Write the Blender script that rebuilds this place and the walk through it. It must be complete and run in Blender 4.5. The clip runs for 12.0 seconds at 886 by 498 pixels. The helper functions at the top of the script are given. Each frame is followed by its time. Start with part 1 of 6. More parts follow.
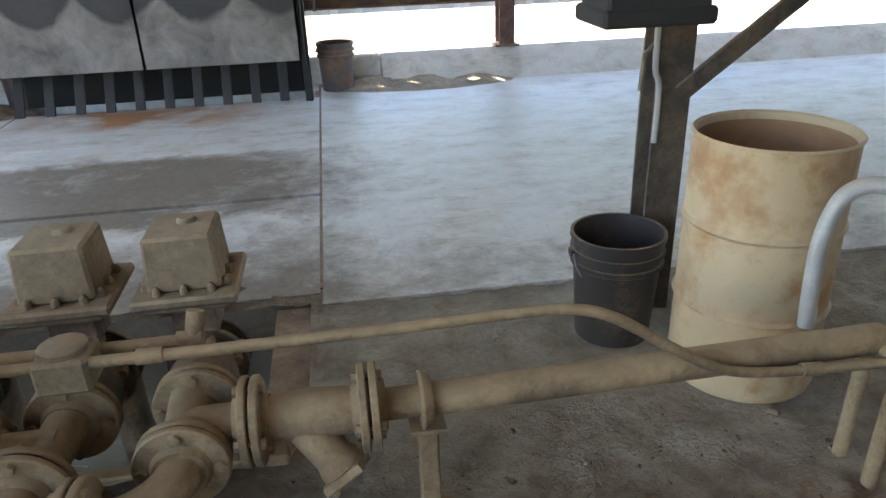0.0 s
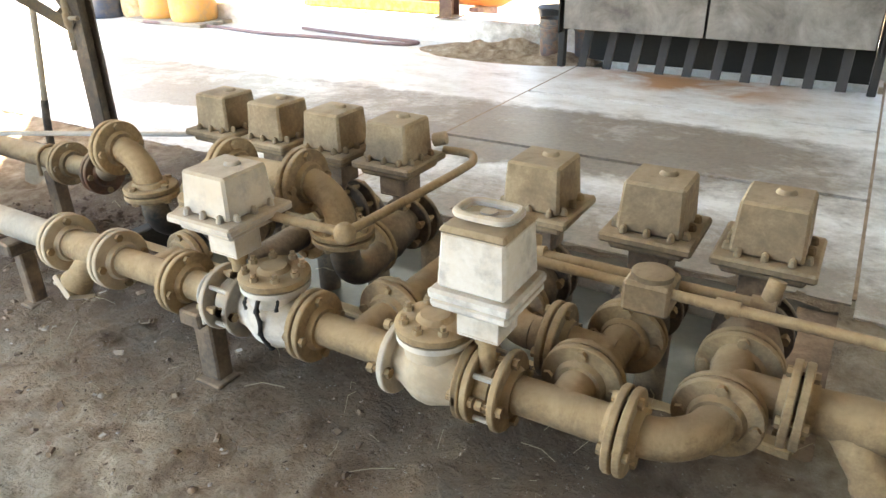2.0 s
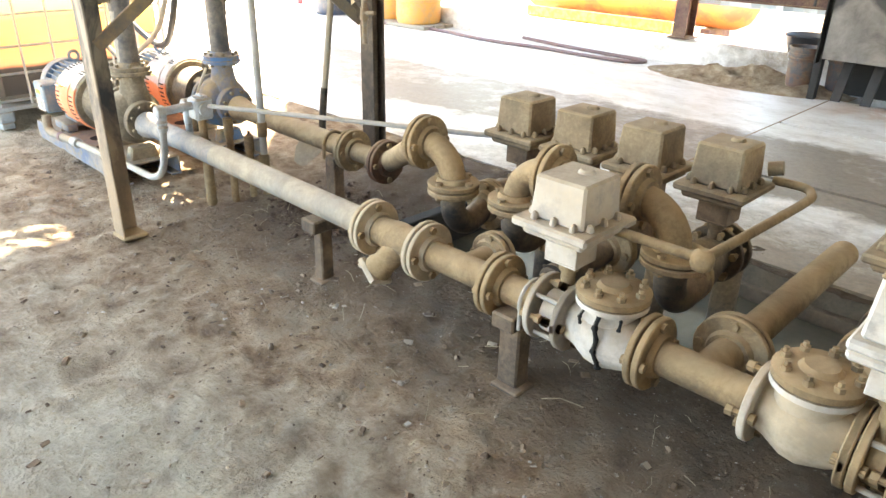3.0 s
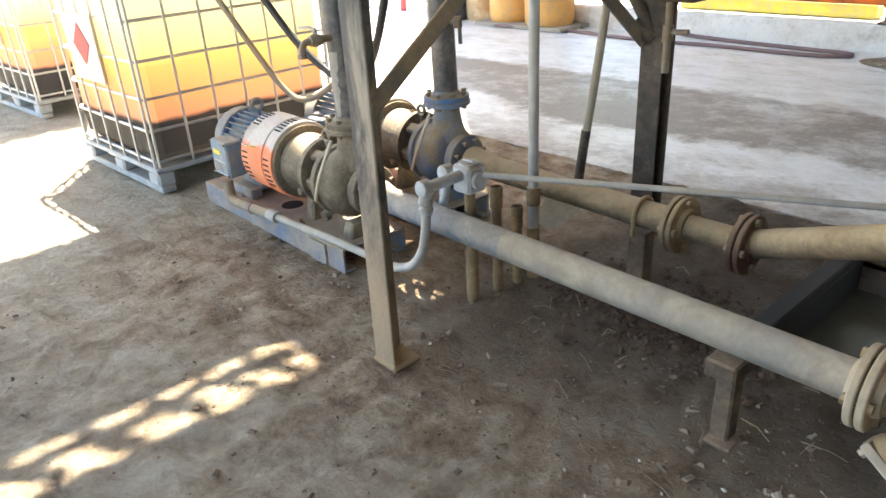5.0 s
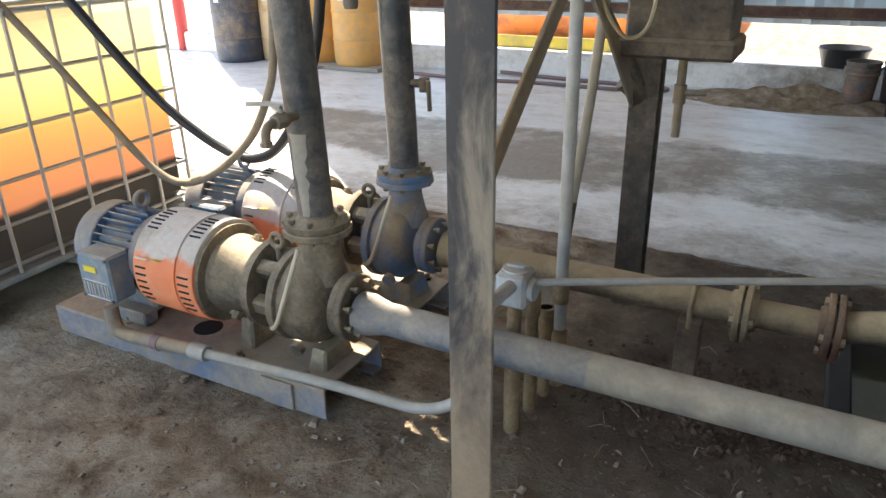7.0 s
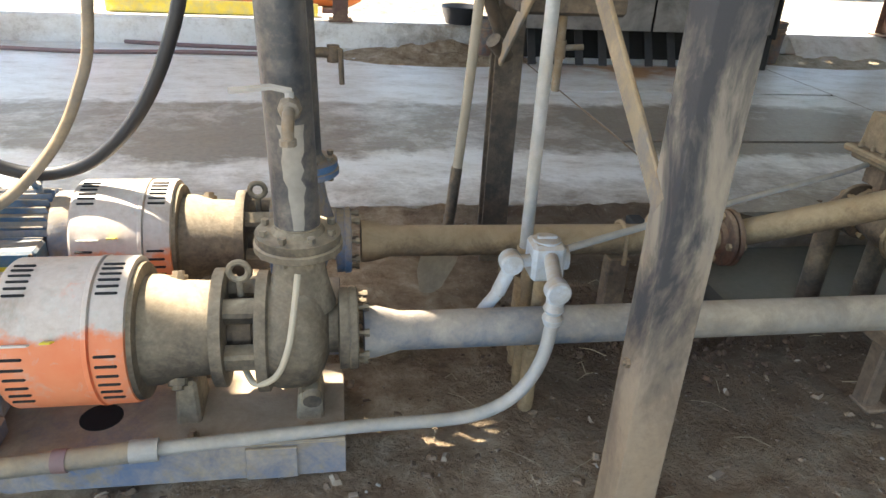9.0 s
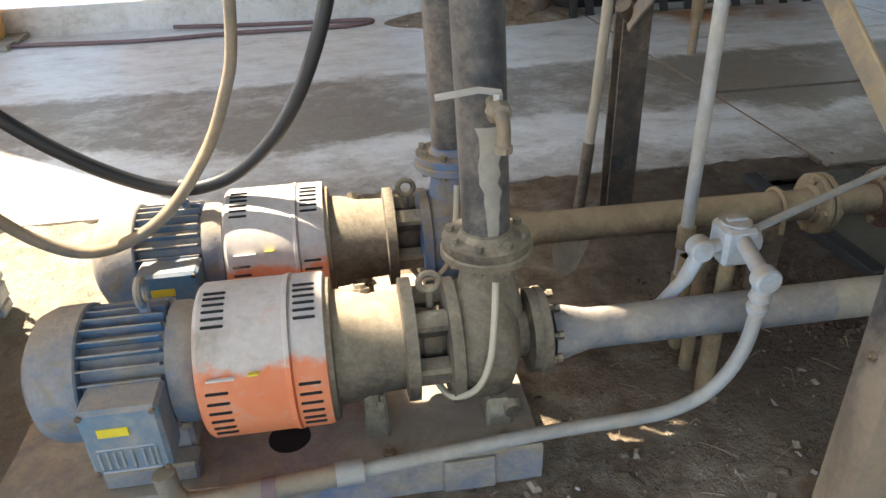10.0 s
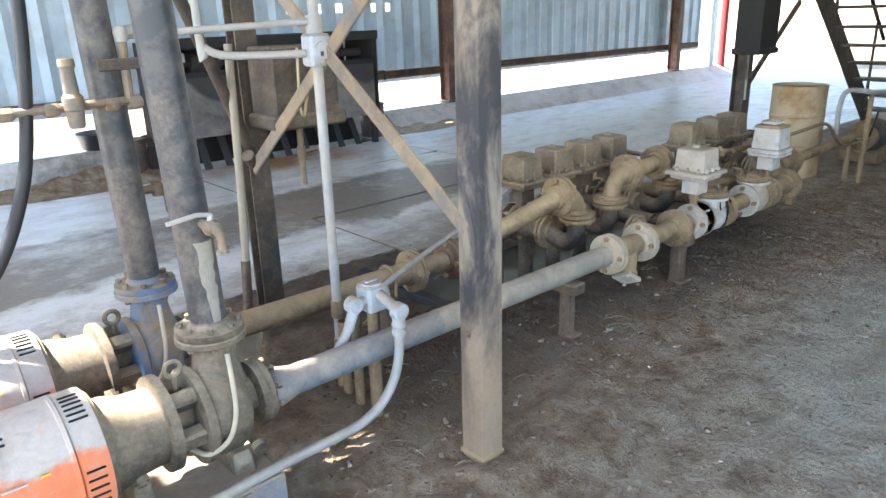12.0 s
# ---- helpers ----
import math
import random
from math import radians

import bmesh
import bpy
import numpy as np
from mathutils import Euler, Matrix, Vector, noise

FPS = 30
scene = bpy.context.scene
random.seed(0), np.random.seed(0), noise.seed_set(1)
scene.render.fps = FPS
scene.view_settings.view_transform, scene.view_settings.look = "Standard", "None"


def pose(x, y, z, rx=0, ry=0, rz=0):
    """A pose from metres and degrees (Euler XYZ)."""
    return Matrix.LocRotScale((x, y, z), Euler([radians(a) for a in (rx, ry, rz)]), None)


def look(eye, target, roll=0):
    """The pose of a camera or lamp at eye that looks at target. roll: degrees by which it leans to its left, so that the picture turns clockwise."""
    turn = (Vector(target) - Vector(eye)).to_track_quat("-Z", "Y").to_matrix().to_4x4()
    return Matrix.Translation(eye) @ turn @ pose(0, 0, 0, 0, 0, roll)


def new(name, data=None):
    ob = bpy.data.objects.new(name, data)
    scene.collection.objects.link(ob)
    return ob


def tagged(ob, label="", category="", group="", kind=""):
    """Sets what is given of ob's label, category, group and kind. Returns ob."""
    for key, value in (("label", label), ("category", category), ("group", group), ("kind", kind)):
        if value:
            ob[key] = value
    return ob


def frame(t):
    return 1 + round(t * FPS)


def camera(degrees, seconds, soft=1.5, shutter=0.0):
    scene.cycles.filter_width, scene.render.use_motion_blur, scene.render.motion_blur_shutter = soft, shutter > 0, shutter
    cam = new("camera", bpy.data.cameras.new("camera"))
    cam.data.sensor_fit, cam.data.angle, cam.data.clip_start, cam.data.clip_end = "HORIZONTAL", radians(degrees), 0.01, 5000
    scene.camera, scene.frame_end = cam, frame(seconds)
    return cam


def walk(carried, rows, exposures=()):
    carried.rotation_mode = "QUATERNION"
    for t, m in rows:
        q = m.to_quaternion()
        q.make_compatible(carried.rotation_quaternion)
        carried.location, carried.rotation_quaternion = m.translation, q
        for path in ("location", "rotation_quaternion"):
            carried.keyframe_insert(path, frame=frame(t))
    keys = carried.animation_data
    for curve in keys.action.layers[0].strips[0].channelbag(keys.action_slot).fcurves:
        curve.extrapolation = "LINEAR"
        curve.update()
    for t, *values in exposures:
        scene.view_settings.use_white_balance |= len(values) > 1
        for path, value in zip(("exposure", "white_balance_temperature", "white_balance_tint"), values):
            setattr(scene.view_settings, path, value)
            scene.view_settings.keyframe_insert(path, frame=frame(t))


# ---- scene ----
cam = camera(64.1, 12.0)
PATH = [
    (0, (0.068, 0.388, 1.298), (0.326, 2.184, 0.456), -2.1),
    (0.5, (0.0, 0.429, 1.282), (-0.213, 2.228, 0.435), -2.3),
    (1, (-0.04, 0.434, 1.279), (-0.568, 2.159, 0.414), -2.6),
    (1.5, (-0.09, 0.395, 1.278), (-0.866, 2.015, 0.398), -2.2),
    (1.8, (-0.134, 0.316, 1.292), (-1.008, 1.882, 0.405), -1.2),
    (2, (-0.188, 0.252, 1.304), (-1.117, 1.792, 0.429), -0.9),
    (2.5, (-0.376, 0.076, 1.298), (-1.436, 1.54, 0.442), 0.4),
    (3, (-0.632, 0.007, 1.278), (-1.897, 1.304, 0.432), 1.3),
    (3.5, (-0.972, 0.034, 1.274), (-2.424, 1.133, 0.445), -2.7),
    (3.7, (-1.085, -0.024, 1.272), (-2.582, 1.009, 0.442), -1.7),
    (5.3, (-2.219, -0.064, 1.284), (-3.504, 1.204, 0.423), -3.0),
    (5.5, (-2.336, -0.1, 1.27), (-3.55, 1.251, 0.432), -2.0),
    (6, (-2.642, -0.124, 1.297), (-3.729, 1.357, 0.506), 0.1),
    (6.5, (-2.955, -0.037, 1.285), (-3.918, 1.531, 0.501), -3.2),
    (6.7, (-2.968, -0.071, 1.329), (-3.905, 1.507, 0.535), -2.4),
    (8.3, (-3.864, -0.029, 1.29), (-4.016, 1.788, 0.468), 0.0),
    (8.5, (-3.952, -0.043, 1.258), (-3.96, 1.783, 0.443), 0.1),
    (9, (-4.208, -0.042, 1.267), (-3.899, 1.73, 0.393), 3.2),
    (9.5, (-4.43, 0.094, 1.27), (-4.11, 1.831, 0.33), -0.3),
    (10, (-4.554, 0.135, 1.311), (-4.33, 1.862, 0.328), -2.1),
    (10.5, (-4.669, 0.074, 1.308), (-4.078, 1.718, 0.334), -3.1),
    (11, (-4.787, -0.042, 1.38), (-3.732, 1.447, 0.56), 0.0),
    (11.5, (-4.882, -0.25, 1.354), (-3.728, 1.232, 0.668), -1.9),
    (12, (-5.022, -0.402, 1.419), (-3.766, 1.018, 0.783), -1.7),
]
EXPOSURES = [(0.0, 2.97, 6550, 10), (0.5, 3.15, 7000, 10), (1.0, 3.4, 7500, 10), (1.5, 3.5, 7750, 10), (2.0, 3.8, 7900, 10), (2.5, 3.85, 8000, 10), (3.5, 3.5, 8000, 10), (5.5, 2.5, 7200, 10), (6.0, 2.4, 7200, 10), (6.5, 2.15, 7150, 10), (8.5, 1.9, 7100, 10), (9.0, 2.25, 7300, 10), (9.5, 2.3, 7350, 10), (10.0, 1.9, 7250, 10), (10.5, 1.75, 7200, 10), (11.0, 2.15, 6750, 10), (11.5, 2.5, 6650, 10), (12.0, 2.7, 6500, 10)]
walk(cam, [(t, look(eye, target, roll)) for t, eye, target, roll in PATH], EXPOSURES)

# ---- world, sun, exposure ----
SUN_AZ = Vector((-0.77, 0.64))
SUN_EL = radians(58)
world = bpy.data.worlds.new("sky")
scene.world = world
world.use_nodes = True
wn = world.node_tree
sky = wn.nodes.new("ShaderNodeTexSky")
sky.sky_type = "NISHITA"
sky.sun_disc = False
sky.sun_elevation = SUN_EL
sky.sun_rotation = math.atan2(SUN_AZ.x, SUN_AZ.y)
wn.links.new(sky.outputs["Color"], wn.nodes["Background"].inputs["Color"])
wn.nodes["Background"].inputs["Strength"].default_value = 0.15
sun_data = bpy.data.lights.new("sun", "SUN")
sun_data.energy = 5.0
sun_data.angle = radians(0.5)
sun_data.color = (1.0, 0.95, 0.87)
sun = new("sun", sun_data)
sun_dir = Vector((SUN_AZ.x * math.cos(SUN_EL), SUN_AZ.y * math.cos(SUN_EL), math.sin(SUN_EL)))
sun.matrix_world = look(sun_dir * 20, (0, 0, 0))


# ---- materials ----
def nodes_of(name):
    m = bpy.data.materials.new(name)
    m.use_nodes = True
    nt = m.node_tree
    return m, nt, nt.nodes, nt.links, nt.nodes["Principled BSDF"]


def noise_node(nt, vec, scale, detail=4, rough=0.6, dist=0.0):
    n = nt.nodes.new("ShaderNodeTexNoise")
    n.inputs["Scale"].default_value = scale
    n.inputs["Detail"].default_value = detail
    n.inputs["Roughness"].default_value = rough
    n.inputs["Distortion"].default_value = dist
    nt.links.new(vec, n.inputs["Vector"])
    return n.outputs["Fac"]


def ramp(nt, fac, stops):
    r = nt.nodes.new("ShaderNodeValToRGB")
    el = r.color_ramp.elements
    while len(el) < len(stops):
        el.new(0.5)
    for e, (p, c) in zip(el, stops):
        e.position = p
        e.color = (*c, 1) if len(c) == 3 else c
    nt.links.new(fac, r.inputs["Fac"])
    return r.outputs["Color"]


def mixc(nt, fac, a, b):
    n = nt.nodes.new("ShaderNodeMix")
    n.data_type = "RGBA"
    for sock, val in ((n.inputs[0], fac), (n.inputs[6], a), (n.inputs[7], b)):
        if isinstance(val, bpy.types.NodeSocket):
            nt.links.new(val, sock)
        elif isinstance(val, (tuple, list)):
            sock.default_value = (*val, 1)
        else:
            sock.default_value = val
    return n.outputs[2]


def maths(nt, op, a, b=0.0, clamp=False):
    n = nt.nodes.new("ShaderNodeMath")
    n.operation = op
    n.use_clamp = clamp
    for sock, val in zip(n.inputs, (a, b)):
        if isinstance(val, bpy.types.NodeSocket):
            nt.links.new(val, sock)
        else:
            sock.default_value = val
    return n.outputs[0]


def place_of(nt):
    return nt.nodes.new("ShaderNodeNewGeometry").outputs["Position"]


def bump(nt, height, strength, dist=0.01):
    b = nt.nodes.new("ShaderNodeBump")
    b.inputs["Strength"].default_value = strength
    b.inputs["Distance"].default_value = dist
    nt.links.new(height, b.inputs["Height"])
    nt.links.new(b.outputs["Normal"], nt.nodes["Principled BSDF"].inputs["Normal"])


DUST = (0.40, 0.282, 0.158)


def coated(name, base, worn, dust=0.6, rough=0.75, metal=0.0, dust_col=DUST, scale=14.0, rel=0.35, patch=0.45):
    """Painted or bare metal with worn patches and a coat of fine dust, thickest on faces that look up; undersides stay
    dark as painted shade.
    """
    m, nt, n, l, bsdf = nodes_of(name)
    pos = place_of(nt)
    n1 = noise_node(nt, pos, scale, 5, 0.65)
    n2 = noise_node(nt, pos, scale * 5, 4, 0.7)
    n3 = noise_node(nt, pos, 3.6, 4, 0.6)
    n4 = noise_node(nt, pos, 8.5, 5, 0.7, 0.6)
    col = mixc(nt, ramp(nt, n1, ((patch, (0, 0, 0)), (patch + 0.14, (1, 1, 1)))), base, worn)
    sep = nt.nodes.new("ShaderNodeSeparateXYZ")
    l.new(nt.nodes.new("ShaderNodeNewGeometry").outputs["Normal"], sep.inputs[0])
    # up-facing faces get more, paler dust; undersides are left dark to imitate shade
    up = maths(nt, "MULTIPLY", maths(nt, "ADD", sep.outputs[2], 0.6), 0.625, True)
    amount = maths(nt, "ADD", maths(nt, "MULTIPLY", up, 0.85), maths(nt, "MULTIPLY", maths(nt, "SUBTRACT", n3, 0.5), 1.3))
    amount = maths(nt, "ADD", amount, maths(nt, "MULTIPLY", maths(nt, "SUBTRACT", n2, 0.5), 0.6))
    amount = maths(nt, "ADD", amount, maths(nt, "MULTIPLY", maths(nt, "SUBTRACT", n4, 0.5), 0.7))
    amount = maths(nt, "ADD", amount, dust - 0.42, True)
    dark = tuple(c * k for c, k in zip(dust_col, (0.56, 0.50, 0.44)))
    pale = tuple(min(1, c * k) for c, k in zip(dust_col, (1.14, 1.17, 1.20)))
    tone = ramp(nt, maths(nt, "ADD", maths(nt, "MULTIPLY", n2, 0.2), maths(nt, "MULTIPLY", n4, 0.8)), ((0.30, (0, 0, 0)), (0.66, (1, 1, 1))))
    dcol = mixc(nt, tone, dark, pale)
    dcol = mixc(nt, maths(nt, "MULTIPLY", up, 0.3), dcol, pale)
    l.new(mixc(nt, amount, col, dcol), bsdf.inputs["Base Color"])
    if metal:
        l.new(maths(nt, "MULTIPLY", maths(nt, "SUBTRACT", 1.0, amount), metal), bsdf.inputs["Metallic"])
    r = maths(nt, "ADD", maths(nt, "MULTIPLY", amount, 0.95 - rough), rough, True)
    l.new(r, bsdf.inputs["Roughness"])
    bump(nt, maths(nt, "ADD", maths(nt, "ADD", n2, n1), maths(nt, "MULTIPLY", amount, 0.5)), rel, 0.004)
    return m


def plain(name, col, rough=0.7, metal=0.0, var=0.25, scale=25.0, rel=0.1):
    m, nt, n, l, bsdf = nodes_of(name)
    pos = place_of(nt)
    f = noise_node(nt, pos, scale, 5, 0.65)
    g = noise_node(nt, pos, 4.0, 3, 0.5)
    a = mixc(nt, f, tuple(c * (1 - var) for c in col), tuple(min(1, c * (1 + var)) for c in col))
    l.new(mixc(nt, maths(nt, "MULTIPLY", g, 0.35), a, tuple(c * 0.7 for c in col)), bsdf.inputs["Base Color"])
    bsdf.inputs["Roughness"].default_value = rough
    bsdf.inputs["Metallic"].default_value = metal
    bump(nt, f, rel, 0.004)
    return m


def band(nt, coord, lo, hi, soft):
    a = nt.nodes.new("ShaderNodeMapRange")
    a.inputs[1].default_value, a.inputs[2].default_value = lo - soft, lo + soft
    b = nt.nodes.new("ShaderNodeMapRange")
    b.inputs[1].default_value, b.inputs[2].default_value = hi + soft, hi - soft
    nt.links.new(coord, a.inputs[0])
    nt.links.new(coord, b.inputs[0])
    return maths(nt, "MULTIPLY", a.outputs[0], b.outputs[0], True)


def dirt_material():
    m, nt, n, l, bsdf = nodes_of("dry_dirt")
    pos = place_of(nt)
    sep = n.new("ShaderNodeSeparateXYZ")
    l.new(pos, sep.inputs[0])
    big = noise_node(nt, pos, 1.1, 4, 0.6, 0.4)
    mid = noise_node(nt, pos, 7.0, 6, 0.7, 0.3)
    fine = noise_node(nt, pos, 45.0, 6, 0.75)
    dirt = ramp(nt, mid, ((0.28, (0.15, 0.092, 0.055)), (0.42, (0.32, 0.215, 0.128)), (0.54, (0.47, 0.345, 0.222)), (0.66, (0.62, 0.50, 0.35))))
    pale = ramp(nt, maths(nt, "ADD", maths(nt, "MULTIPLY", fine, 0.5), maths(nt, "MULTIPLY", mid, 0.5)), ((0.32, (0.40, 0.32, 0.225)), (0.46, (0.57, 0.485, 0.345)), (0.62, (0.72, 0.65, 0.505))))
    # trodden, paler floor away from the pipes; extra paleness stands in for light
    away = n.new("ShaderNodeMapRange")
    away.inputs[1].default_value, away.inputs[2].default_value = 1.2, 0.45
    l.new(sep.outputs[1], away.inputs[0])
    lefty = n.new("ShaderNodeMapRange")
    lefty.inputs[1].default_value, lefty.inputs[2].default_value = 0.1, -1.2
    lefty.inputs[3].default_value = 0.4
    l.new(sep.outputs[0], lefty.inputs[0])
    trod = n.new("ShaderNodeMapRange")
    trod.inputs[1].default_value, trod.inputs[2].default_value = -2.3, -3.1
    trod.inputs[3].default_value, trod.inputs[4].default_value = 1.5, 0.68
    l.new(sep.outputs[0], trod.inputs[0])
    f = maths(nt, "ADD", maths(nt, "MULTIPLY", maths(nt, "MULTIPLY", away.outputs[0], lefty.outputs[0]), trod.outputs[0]), maths(nt, "MULTIPLY", maths(nt, "SUBTRACT", maths(nt, "ADD", maths(nt, "MULTIPLY", big, 0.6), maths(nt, "MULTIPLY", mid, 0.4)), 0.58), 3.0), True)
    # far left made paler, painting in some of its blown-out sunlight
    yard = n.new("ShaderNodeMapRange")
    yard.inputs[1].default_value, yard.inputs[2].default_value = -4.7, -5.6
    l.new(sep.outputs[0], yard.inputs[0])
    f = maths(nt, "ADD", f, maths(nt, "MULTIPLY", yard.outputs[0], 0.8), True)
    east = maths(nt, "MULTIPLY", band(nt, sep.outputs[0], -0.1, 60.0, 0.12), band(nt, sep.outputs[1], 1.75, 60.0, 0.25))
    f = maths(nt, "ADD", f, maths(nt, "MULTIPLY", east, 0.7), True)
    col = mixc(nt, f, dirt, pale)
    # soil turned darker brown in a band under and behind the pipes
    dark_band = maths(nt, "MULTIPLY", band(nt, maths(nt, "ADD", sep.outputs[1], maths(nt, "MULTIPLY", maths(nt, "SUBTRACT", mid, 0.5), 0.9)), 1.38, 3.2, 0.25), band(nt, sep.outputs[0], -3.75, -0.2, 0.35))
    col = mixc(nt, maths(nt, "MULTIPLY", dark_band, 0.80), col, (0.075, 0.047, 0.029))
    specks = noise_node(nt, pos, 120.0, 2, 0.5)
    col = mixc(nt, ramp(nt, specks, ((0.68, (0, 0, 0)), (0.75, (0.6, 0.6, 0.6)))), col, (0.55, 0.52, 0.46))
    l.new(col, bsdf.inputs["Base Color"])
    bsdf.inputs["Roughness"].default_value = 0.97
    lumps = noise_node(nt, pos, 19.0, 5, 0.65, 0.4)
    bump(nt, maths(nt, "ADD", maths(nt, "ADD", maths(nt, "MULTIPLY", mid, 1.6), fine), lumps), 1.0, 0.04)
    return m


def concrete_material():
    m, nt, n, l, bsdf = nodes_of("dusty_concrete")
    pos = place_of(nt)
    sep = n.new("ShaderNodeSeparateXYZ")
    l.new(pos, sep.inputs[0])
    mp = n.new("ShaderNodeMapping")
    mp.inputs["Scale"].default_value = (0.8, 1.35, 1)
    l.new(pos, mp.inputs["Vector"])
    streak = noise_node(nt, mp.outputs[0], 3.2, 10, 0.78, 0.2)
    big = noise_node(nt, pos, 0.9, 6, 0.66, 0.3)
    fine = noise_node(nt, pos, 30.0, 6, 0.75)
    clean = ramp(nt, streak, ((0.32, (0.45, 0.40, 0.335)), (0.43, (0.69, 0.65, 0.585)), (0.56, (0.82, 0.80, 0.755))))
    mud = ramp(nt, fine, ((0.25, (0.12, 0.09, 0.063)), (0.7, (0.28, 0.215, 0.148))))
    wob = maths(nt, "ADD", sep.outputs[1], maths(nt, "MULTIPLY", maths(nt, "SUBTRACT", big, 0.5), 0.8))
    wob = maths(nt, "ADD", wob, maths(nt, "MULTIPLY", maths(nt, "SUBTRACT", streak, 0.5), 0.35))
    left = n.new("ShaderNodeMapRange")
    left.inputs[1].default_value, left.inputs[2].default_value = 0.9, -0.9
    l.new(sep.outputs[0], left.inputs[0])
    track = maths(nt, "MULTIPLY", band(nt, wob, 3.72, 4.85, 0.09), left.outputs[0])
    near = band(nt, wob, 1.5, 3.3, 0.4)
    mound = maths(nt, "MULTIPLY", band(nt, wob, 6.15, 7.2, 0.2), band(nt, sep.outputs[0], -3.7, -2.6, 0.4))
    clear = n.new("ShaderNodeMapRange")
    clear.inputs[1].default_value, clear.inputs[2].default_value = -0.12, 0.1
    clear.inputs[3].default_value, clear.inputs[4].default_value = 1.4, 0.85
    l.new(sep.outputs[0], clear.inputs[0])
    amount = maths(nt, "ADD", maths(nt, "MULTIPLY", track, 1.35), maths(nt, "MULTIPLY", near, clear.outputs[0]))
    lids = maths(nt, "MULTIPLY", band(nt, wob, 2.7, 6.5, 0.1), band(nt, sep.outputs[0], -2.5, 0.15, 0.12))
    amount = maths(nt, "ADD", amount, maths(nt, "MULTIPLY", lids, 0.26))
    amount = maths(nt, "ADD", amount, mound)
    amount = maths(nt, "ADD", amount, maths(nt, "MULTIPLY", maths(nt, "SUBTRACT", big, 0.62), 3.0))
    amount = maths(nt, "ADD", amount, maths(nt, "MULTIPLY", maths(nt, "SUBTRACT", noise_node(nt, pos, 6.0, 8, 0.8, 0.3), 0.53), 2.2), True)
    col = mixc(nt, maths(nt, "MULTIPLY", amount, 0.88), clean, mud)
    # rust run-off before the hopper
    rust_zone = maths(nt, "MULTIPLY", band(nt, wob, 5.75, 6.35, 0.12), band(nt, sep.outputs[0], -2.2, -0.7, 0.3))
    rust = maths(nt, "MULTIPLY", rust_zone, ramp(nt, noise_node(nt, pos, 2.2, 4, 0.6, 0.5), ((0.36, (0, 0, 0)), (0.52, (0.95, 0.95, 0.95)))))
    col = mixc(nt, rust, col, (0.50, 0.24, 0.09))
    l.new(mixc(nt, ramp(nt, fine, ((0.3, (0.3, 0.3, 0.3)), (0.45, (0, 0, 0)))), col, (0.2, 0.18, 0.15)), bsdf.inputs["Base Color"])
    bsdf.inputs["Roughness"].default_value = 0.42
    bump(nt, maths(nt, "ADD", streak, fine), 0.25, 0.008)
    return m


def translucent_tank():
    """Cloudy plastic with layers of yellow, orange and dark residue seen through it; the palest top stands in for
    backlight.
    """
    m, nt, n, l, bsdf = nodes_of("stained_plastic")
    pos = place_of(nt)
    sep = n.new("ShaderNodeSeparateXYZ")
    l.new(pos, sep.inputs[0])
    z = maths(nt, "ADD", sep.outputs[2], maths(nt, "MULTIPLY", maths(nt, "SUBTRACT", noise_node(nt, pos, 2.0, 3), 0.5), 0.07))
    zz = n.new("ShaderNodeMapRange")
    zz.inputs[1].default_value, zz.inputs[2].default_value = 0.15, 1.1
    l.new(z, zz.inputs[0])
    # top stops paled toward white, painting the sun that shines through from behind
    col = ramp(nt, zz.outputs[0], ((0.0, (0.045, 0.05, 0.065)), (0.22, (0.05, 0.055, 0.07)), (0.245, (0.90, 0.42, 0.30)), (0.42, (0.93, 0.50, 0.26)), (0.53, (0.95, 0.60, 0.27)), (0.57, (0.96, 0.81, 0.40)), (0.82, (0.98, 0.94, 0.70))))
    l.new(col, bsdf.inputs["Base Color"])
    bsdf.inputs["Roughness"].default_value = 0.35
    tr = n.new("ShaderNodeBsdfTranslucent")
    l.new(col, tr.inputs["Color"])
    mx = n.new("ShaderNodeMixShader")
    mx.inputs[0].default_value = 0.65
    l.new(bsdf.outputs[0], mx.inputs[1])
    l.new(tr.outputs[0], mx.inputs[2])
    l.new(mx.outputs[0], n["Material Output"].inputs["Surface"])
    return m


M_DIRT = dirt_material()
M_CONC = concrete_material()
M_TANK = translucent_tank()
# dark base shows through below, painting a shaded underside on the pipes
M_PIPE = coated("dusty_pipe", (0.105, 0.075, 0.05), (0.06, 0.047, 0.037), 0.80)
M_PIPE_BLUE = coated("dusty_blue_pipe", (0.10, 0.14, 0.20), (0.20, 0.21, 0.225), 0.40, 0.55, dust_col=(0.43, 0.36, 0.28))
M_PIPE_PALE = coated("pale_dusty_pipe", (0.21, 0.20, 0.185), (0.27, 0.26, 0.24), 0.58, 0.6, dust_col=(0.45, 0.37, 0.27))
M_RISER = coated("dark_steel_pipe", (0.052, 0.057, 0.066), (0.095, 0.095, 0.098), 0.17, 0.40, 0.25, dust_col=(0.38, 0.31, 0.24))
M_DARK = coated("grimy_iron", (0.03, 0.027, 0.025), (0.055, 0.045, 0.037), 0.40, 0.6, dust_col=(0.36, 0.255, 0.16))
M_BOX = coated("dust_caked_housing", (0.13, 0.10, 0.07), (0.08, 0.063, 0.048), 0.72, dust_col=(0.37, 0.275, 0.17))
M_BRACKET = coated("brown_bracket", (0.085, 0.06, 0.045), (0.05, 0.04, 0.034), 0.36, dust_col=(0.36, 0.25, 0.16))
